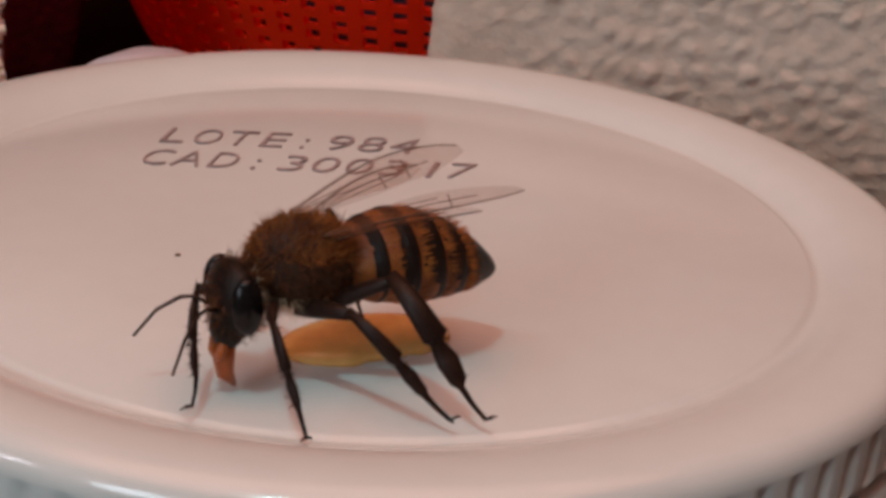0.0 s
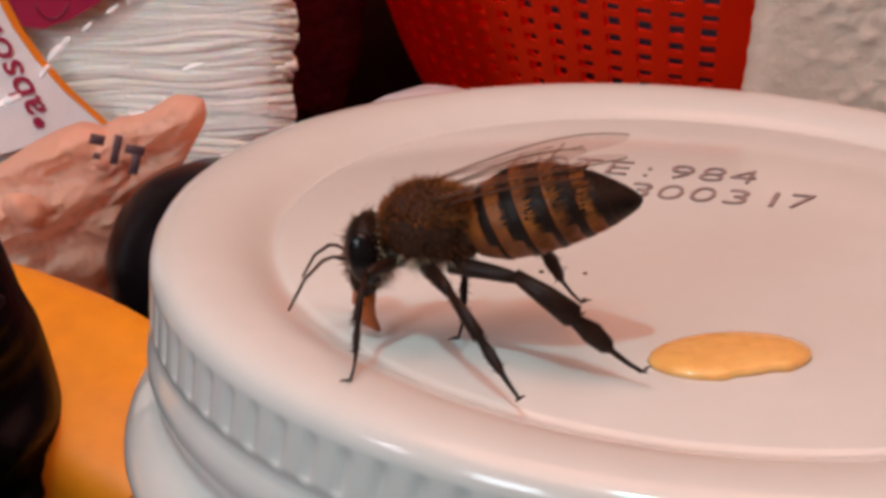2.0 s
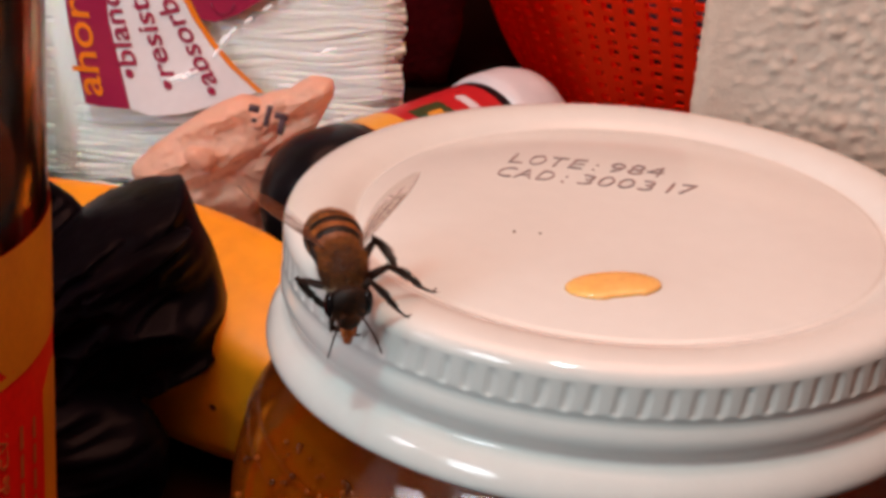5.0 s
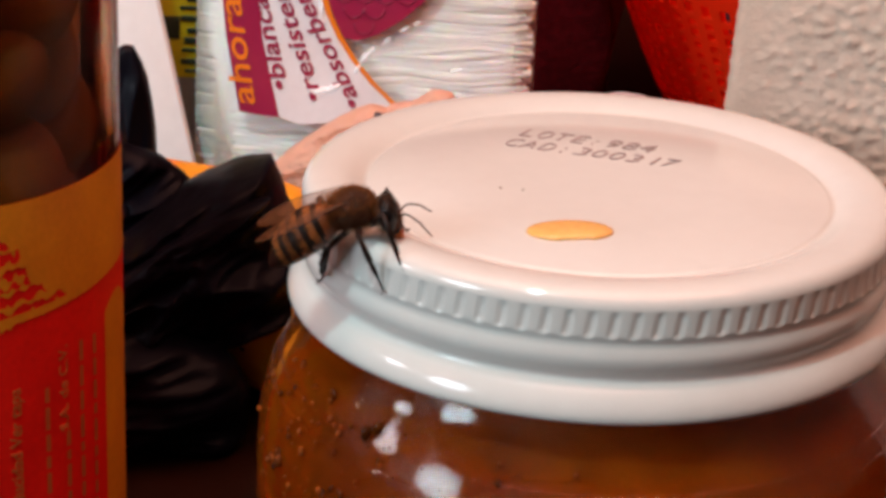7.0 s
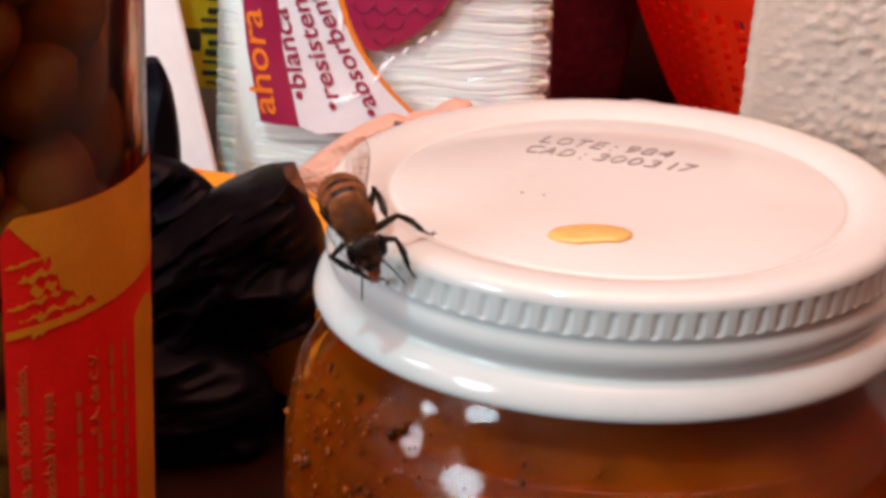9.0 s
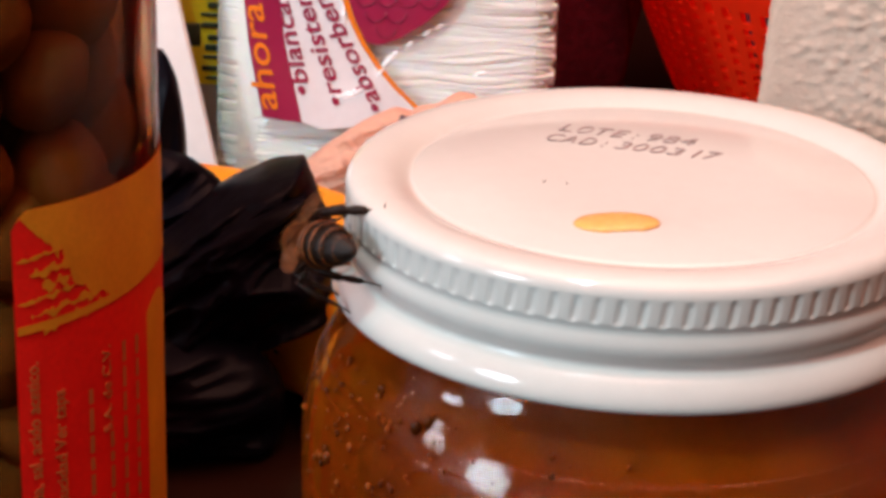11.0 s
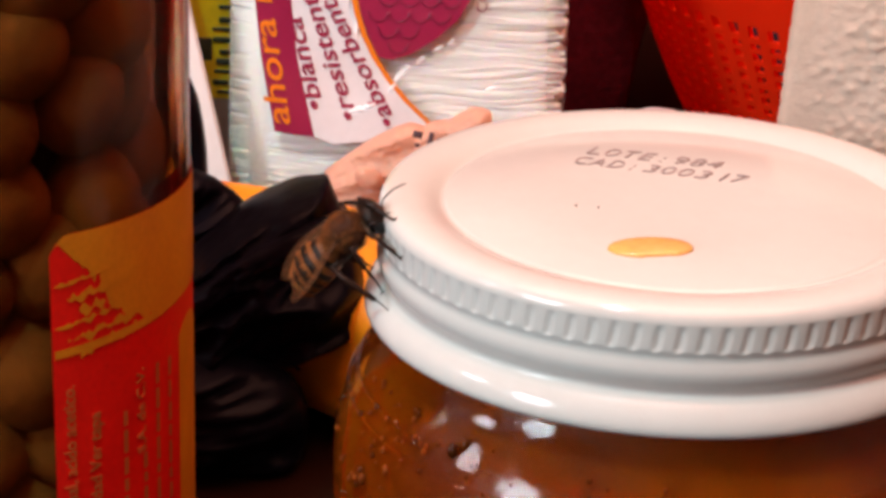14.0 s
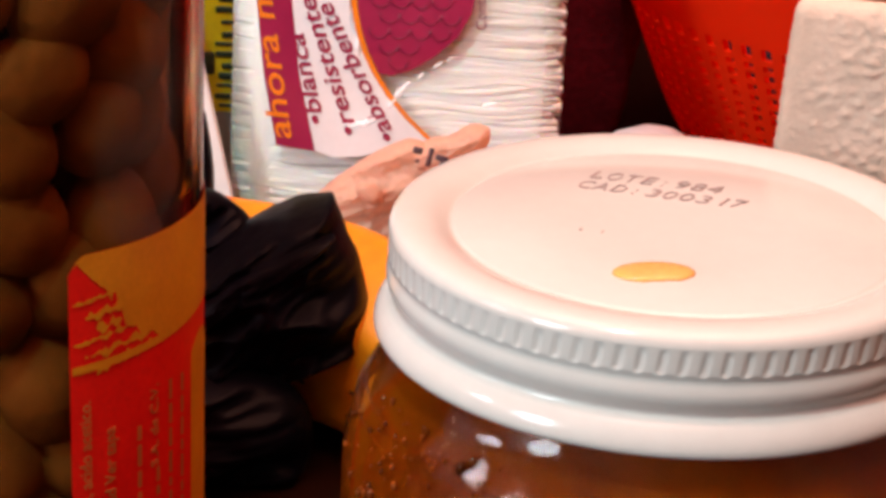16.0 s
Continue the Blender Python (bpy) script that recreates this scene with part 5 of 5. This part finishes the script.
# where each foot stands: seconds, then millimetres from the middle of the jar
FEET = {
    ("foreleg", 1): [(0, -7.3, -20.9, 46.9), (0.5, -14.9, -18.9, 46.9), (1.5, -14.9, -17.4, 46.9), (2, -19.5, -14.3, 46.9), (2.5, -20.6, -14.2, 46.5), (3, -20.2, -14.2, 46.9), (4.3, -20.8, -16.5, 45.1), (5.5, -17.4, -17.9, 46.3), (6, -15.6, -16.6, 46.9), (6.5, -19.0, -13.8, 46.9), (7, -16.7, -13.5, 46.3), (7.5, -17.6, -13.8, 46.6), (8, -16.3, -14.4, 46.9), (8.5, -16.3, -14.7, 46.9), (9, -17.8, -19.7, 45.1), (9.8, -19.7, -17.9, 43.5), (10.2, -21.2, -16.1, 41.7), (10.6, -24.0, -12.4, 38.2), (10.95, -26.3, -7.8, 37.0), (11.3, -27.2, -3.8, 36.4), (11.6, -26.6, -0.9, 41.9), (12, -26.6, -0.1, 44.2), (12.5, -25.5, -5.3, 46.2), (13, -25.4, -5.4, 46.3), (13.5, -25.6, -4.0, 46.3), (14, -24.6, -7.7, 46.3), (14.5, -25.5, -4.2, 46.3), (15, -25.5, -4.5, 46.3), (15.5, -23.2, -6.5, 46.9)],
    ("foreleg", -1): [(0, -10.9, -17.7, 46.9), (0.5, -17.3, -11.0, 46.3), (1, -16.3, -12.4, 46.9), (1.5, -16.5, -12.7, 46.9), (2, -17.3, -6.0, 46.3), (2.5, -19.0, -12.1, 46.9), (3, -19.0, -10.4, 46.9), (4.3, -23.4, -12.7, 45.0), (5.5, -20.6, -16.8, 43.5), (6, -17.8, -19.7, 43.3), (6.5, -17.5, -19.7, 45.8), (7, -16.6, -20.5, 45.8), (7.5, -16.6, -19.2, 46.7), (8, -16.4, -20.9, 45.1), (9.8, -22.1, -14.8, 42.7), (10.2, -23.5, -12.4, 41.0), (10.6, -25.2, -8.1, 40.4), (10.95, -26.1, -5.2, 41.3), (11.3, -23.9, -7.4, 46.5), (13.5, -24.6, -7.5, 46.3), (14, -22.9, -13.5, 44.3), (14.5, -24.2, -8.7, 46.3), (15.5, -24.3, -9.1, 46.3)],
    ("middle_leg", 1): [(0, -1.7, -20.4, 46.9), (0.5, -10.4, -19.9, 46.9), (1, -15.1, -15.7, 46.5), (1.5, -12.6, -15.4, 46.9), (2, -13.1, -16.5, 46.9), (2.5, -13.2, -14.7, 46.9), (3, -17.2, -13.5, 46.9), (4.3, -16.5, -14.2, 46.4), (5.5, -16.6, -13.4, 46.9), (6, -20.1, -15.1, 46.8), (6.5, -23.2, -12.9, 45.4), (7, -19.6, -11.2, 46.7), (7.5, -21.3, -12.4, 46.9), (8, -20.1, -14.8, 46.8), (8.5, -20.4, -12.9, 46.9), (9, -16.5, -14.9, 46.9), (9.8, -19.2, -18.4, 45.2), (10.2, -20.0, -17.5, 44.6), (10.6, -22.3, -14.5, 41.6), (10.95, -25.1, -11.3, 36.9), (11.3, -26.4, -7.4, 36.1), (11.6, -27.4, -2.3, 36.9), (12, -26.6, -1.2, 41.0), (13.5, -26.6, 0.7, 41.0), (14, -26.5, 1.7, 44.2), (14.5, -26.5, 1.6, 42.1), (15, -26.5, 1.5, 43.5), (15.5, -25.5, 1.1, 46.6)],
    ("middle_leg", -1): [(0, -7.5, -10.2, 46.3), (0.5, -14.6, -8.4, 46.3), (1, -12.6, -6.7, 46.3), (1.5, -13.1, -6.4, 46.3), (2, -14.3, -10.4, 46.9), (2.5, -15.3, -11.1, 46.9), (3, -16.1, -4.5, 46.3), (4.3, -24.8, -9.5, 45.2), (5.5, -22.5, -14.2, 43.7), (6, -19.1, -18.5, 42.8), (6.5, -17.8, -19.7, 43.7), (7, -18.1, -19.4, 43.4), (7.5, -16.4, -20.6, 45.8), (8, -17.4, -20.1, 43.0), (8.5, -19.9, -17.7, 42.6), (9.8, -23.6, -12.2, 43.9), (10.2, -24.6, -10.2, 42.4), (10.6, -25.7, -6.9, 43.4), (10.95, -25.7, -6.9, 44.5), (11.3, -19.1, -11.1, 46.9), (12, -18.9, -10.7, 46.9), (12.5, -24.0, -11.4, 44.4), (13.5, -24.5, -10.3, 43.6), (14, -25.1, -5.8, 39.2), (14.5, -25.6, -7.1, 42.0), (15, -26.2, -1.2, 38.8), (15.5, -25.5, -5.7, 38.9)],
    ("hind_leg", 1): [(0, -0.4, -20.6, 46.9), (0.5, -5.9, -16.5, 46.9), (1, -6.3, -16.1, 46.9), (1.5, -7.6, -14.7, 46.9), (2, -7.5, -14.3, 46.9), (2.5, -14.3, -17.6, 46.9), (3, -14.4, -16.7, 46.9), (4.3, -15.5, -9.5, 46.3), (5.5, -20.1, -9.7, 46.6), (6, -22.7, -13.2, 46.1), (6.5, -23.1, -13.1, 42.6), (7, -23.6, -12.2, 43.3), (7.5, -23.0, -13.3, 42.6), (8, -22.7, -13.8, 44.6), (8.5, -24.1, -11.3, 44.9), (9, -20.2, -12.4, 46.9), (9.8, -19.1, -13.8, 46.9), (10.2, -19.8, -15.5, 46.8), (10.6, -21.9, -14.7, 45.8), (10.95, -22.5, -14.1, 40.9), (11.3, -23.6, -11.6, 38.7), (11.6, -20.1, -17.4, 43.0), (12, -26.3, -4.2, 38.4), (12.5, -27.4, -2.5, 36.9), (13.5, -27.4, -2.4, 36.9), (14, -27.0, 1.6, 38.2), (14.5, -27.5, -0.3, 36.9), (15, -27.2, 1.4, 37.5), (15.5, -26.5, 2.7, 41.5)],
    ("hind_leg", -1): [(0, -2.4, -10.4, 46.3), (0.5, -9.5, -9.1, 46.3), (1, -5.8, -14.4, 46.9), (1.5, -8.6, -9.1, 46.3), (2, -8.3, -7.0, 46.9), (2.5, -11.3, -8.8, 46.3), (3, -15.7, -11.6, 46.9), (4.3, -21.1, -5.9, 46.5), (5.5, -24.4, -10.6, 45.0), (6, -21.5, -15.6, 44.4), (6.5, -21.9, -14.8, 40.4), (7, -23.6, -10.4, 39.2), (7.5, -21.3, -14.5, 39.3), (8, -21.0, -15.0, 39.1), (9, -23.4, -12.6, 45.0), (9.8, -24.1, -10.5, 45.9), (10.6, -23.5, -8.9, 46.8), (10.95, -22.7, -11.4, 46.7), (11.3, -19.3, -8.7, 46.2), (11.6, -25.4, -4.5, 39.2), (12, -23.6, -12.1, 43.6), (12.5, -23.7, -13.0, 38.1), (13, -23.4, -11.3, 39.0), (13.5, -25.5, -7.5, 38.5), (14, -25.1, -8.8, 38.4), (15, -25.3, -8.1, 38.5), (15.5, -27.3, -2.2, 37.3)],
}


def bone(origin, end, pole):
    """A pose at origin whose -z points at end and whose x leans to the pole."""
    z = (origin - end).normalized()
    x = (pole - z * pole.dot(z)).normalized()
    y = z.cross(x)
    return Matrix(((x.x, y.x, z.x, origin.x), (x.y, y.y, z.y, origin.y), (x.z, y.z, z.z, origin.z), (0, 0, 0, 1)))


def foot_at(rows, t):
    if t <= rows[0][0]:
        return Vector(rows[0][1:]) * MM
    for a, b in zip(rows, rows[1:]):
        if t <= b[0]:
            u = (t - a[0]) / (b[0] - a[0])
            u = u * u * (3 - 2 * u)
            return Vector(a[1:]).lerp(Vector(b[1:]), u) * MM
    return None


def lid_top(r):
    """Height of the lid's upper side at a distance from its middle."""
    steps = ((0.0, 0.3), (20.4, 0.3), (21.0, 0.12), (22.1, 0.58), (23.6, 0.92), (25.4, 0.86), (26.0, 0.6), (26.5, -0.2), (26.8, -0.8))
    for (a, p), (b, q) in zip(steps, steps[1:]):
        if r / MM <= b:
            return RIM + (p + (q - p) * (r / MM - a) / (b - a)) * MM
    return -1.0


def in_lid(p):
    r = p.xy.length
    return r < 0.0262 and RIM - 0.0102 < p.z < lid_top(r) - 0.0003


def motions():
    walk(BEE, BEE_PATH)
    walk(BEE_PARTS["abdomen"], [(t, pose(-1.9 * MM, 0, -0.25 * MM, 0, -d, 0)) for t, d in DROOP])
    for name, more in (("forewing", 0), ("hindwing", 3)):
        for s in (-1, 1):
            wing, root = BEE_PARTS[name, s]
            walk(wing, [(t, Matrix.Translation(root) @ pose(0, 0, 0, s * max(6.0, min(24.0, spread)), up, -s * (spread + more))) for t, spread, up in WINGS])
    # the legs bend at the knee so that each foot stays on the lid while the body moves over it
    stances = []
    for k in range(0, 63):
        scene.frame_set(frame(k * 0.25))
        stances.append((k * 0.25, BEE.matrix_world.inverted()))
    scene.frame_set(1)
    for (name, s), (upper, lower, hip) in BEE_LEGS.items():
        thigh, shin = (v * MM for v in LEG_LENGTHS[name])
        pole = Vector({"foreleg": (0.7, 0.7 * s, 0.8), "middle_leg": (0.1, 0.9 * s, 1.0), "hind_leg": (-0.5, 0.6 * s, 1.1)}[name])
        up_rows, low_rows = [], []
        for t, to_bee in stances:
            world = to_bee.inverted()
            stand = foot_at(FEET[name, s], min(t, 15.5))
            if stand.z < RIM - 0.001:
                rim = stand.xy.normalized() * max(stand.xy.length, 0.0266)
                stand = Vector((rim.x, rim.y, stand.z))
            for attempt in range(30):
                foot = to_bee @ stand
                way = foot - hip
                reach = max(1.1 * (shin - thigh), min(0.985 * (shin + thigh), way.length))
                way = way.normalized()
                if t > 15.6:
                    way, reach = Vector((-0.6, 0.25 * s, -0.75)).normalized(), 0.8 * (shin + thigh)
                foot = hip + way * reach
                along = (thigh * thigh - shin * shin + reach * reach) / (2 * reach)
                out = (pole - way * pole.dot(way)).normalized()
                knee = hip + way * along + out * math.sqrt(max(0.0, thigh * thigh - along * along))
                # a shin that would cut through the lid takes its foothold nearer the edge
                line = [world @ knee.lerp(foot, k / 10) for k in range(11)]
                if t > 15.6 or stand.xy.length > 0.0264 or not any(in_lid(p) for p in line):
                    break
                far = stand.xy.normalized() * (stand.xy.length + 0.0003)
                stand = Vector((far.x, far.y, max(RIM - 0.0006, lid_top(far.length))))
            a, b = bone(hip, knee, pole), bone(knee, foot, pole)
            up_rows.append((t, a))
            low_rows.append((t, a.inverted() @ b))
        up_rows.append((16.0, up_rows[-1][1]))
        low_rows.append((16.0, low_rows[-1][1]))
        walk(upper, up_rows)
        walk(lower, low_rows)


motions()
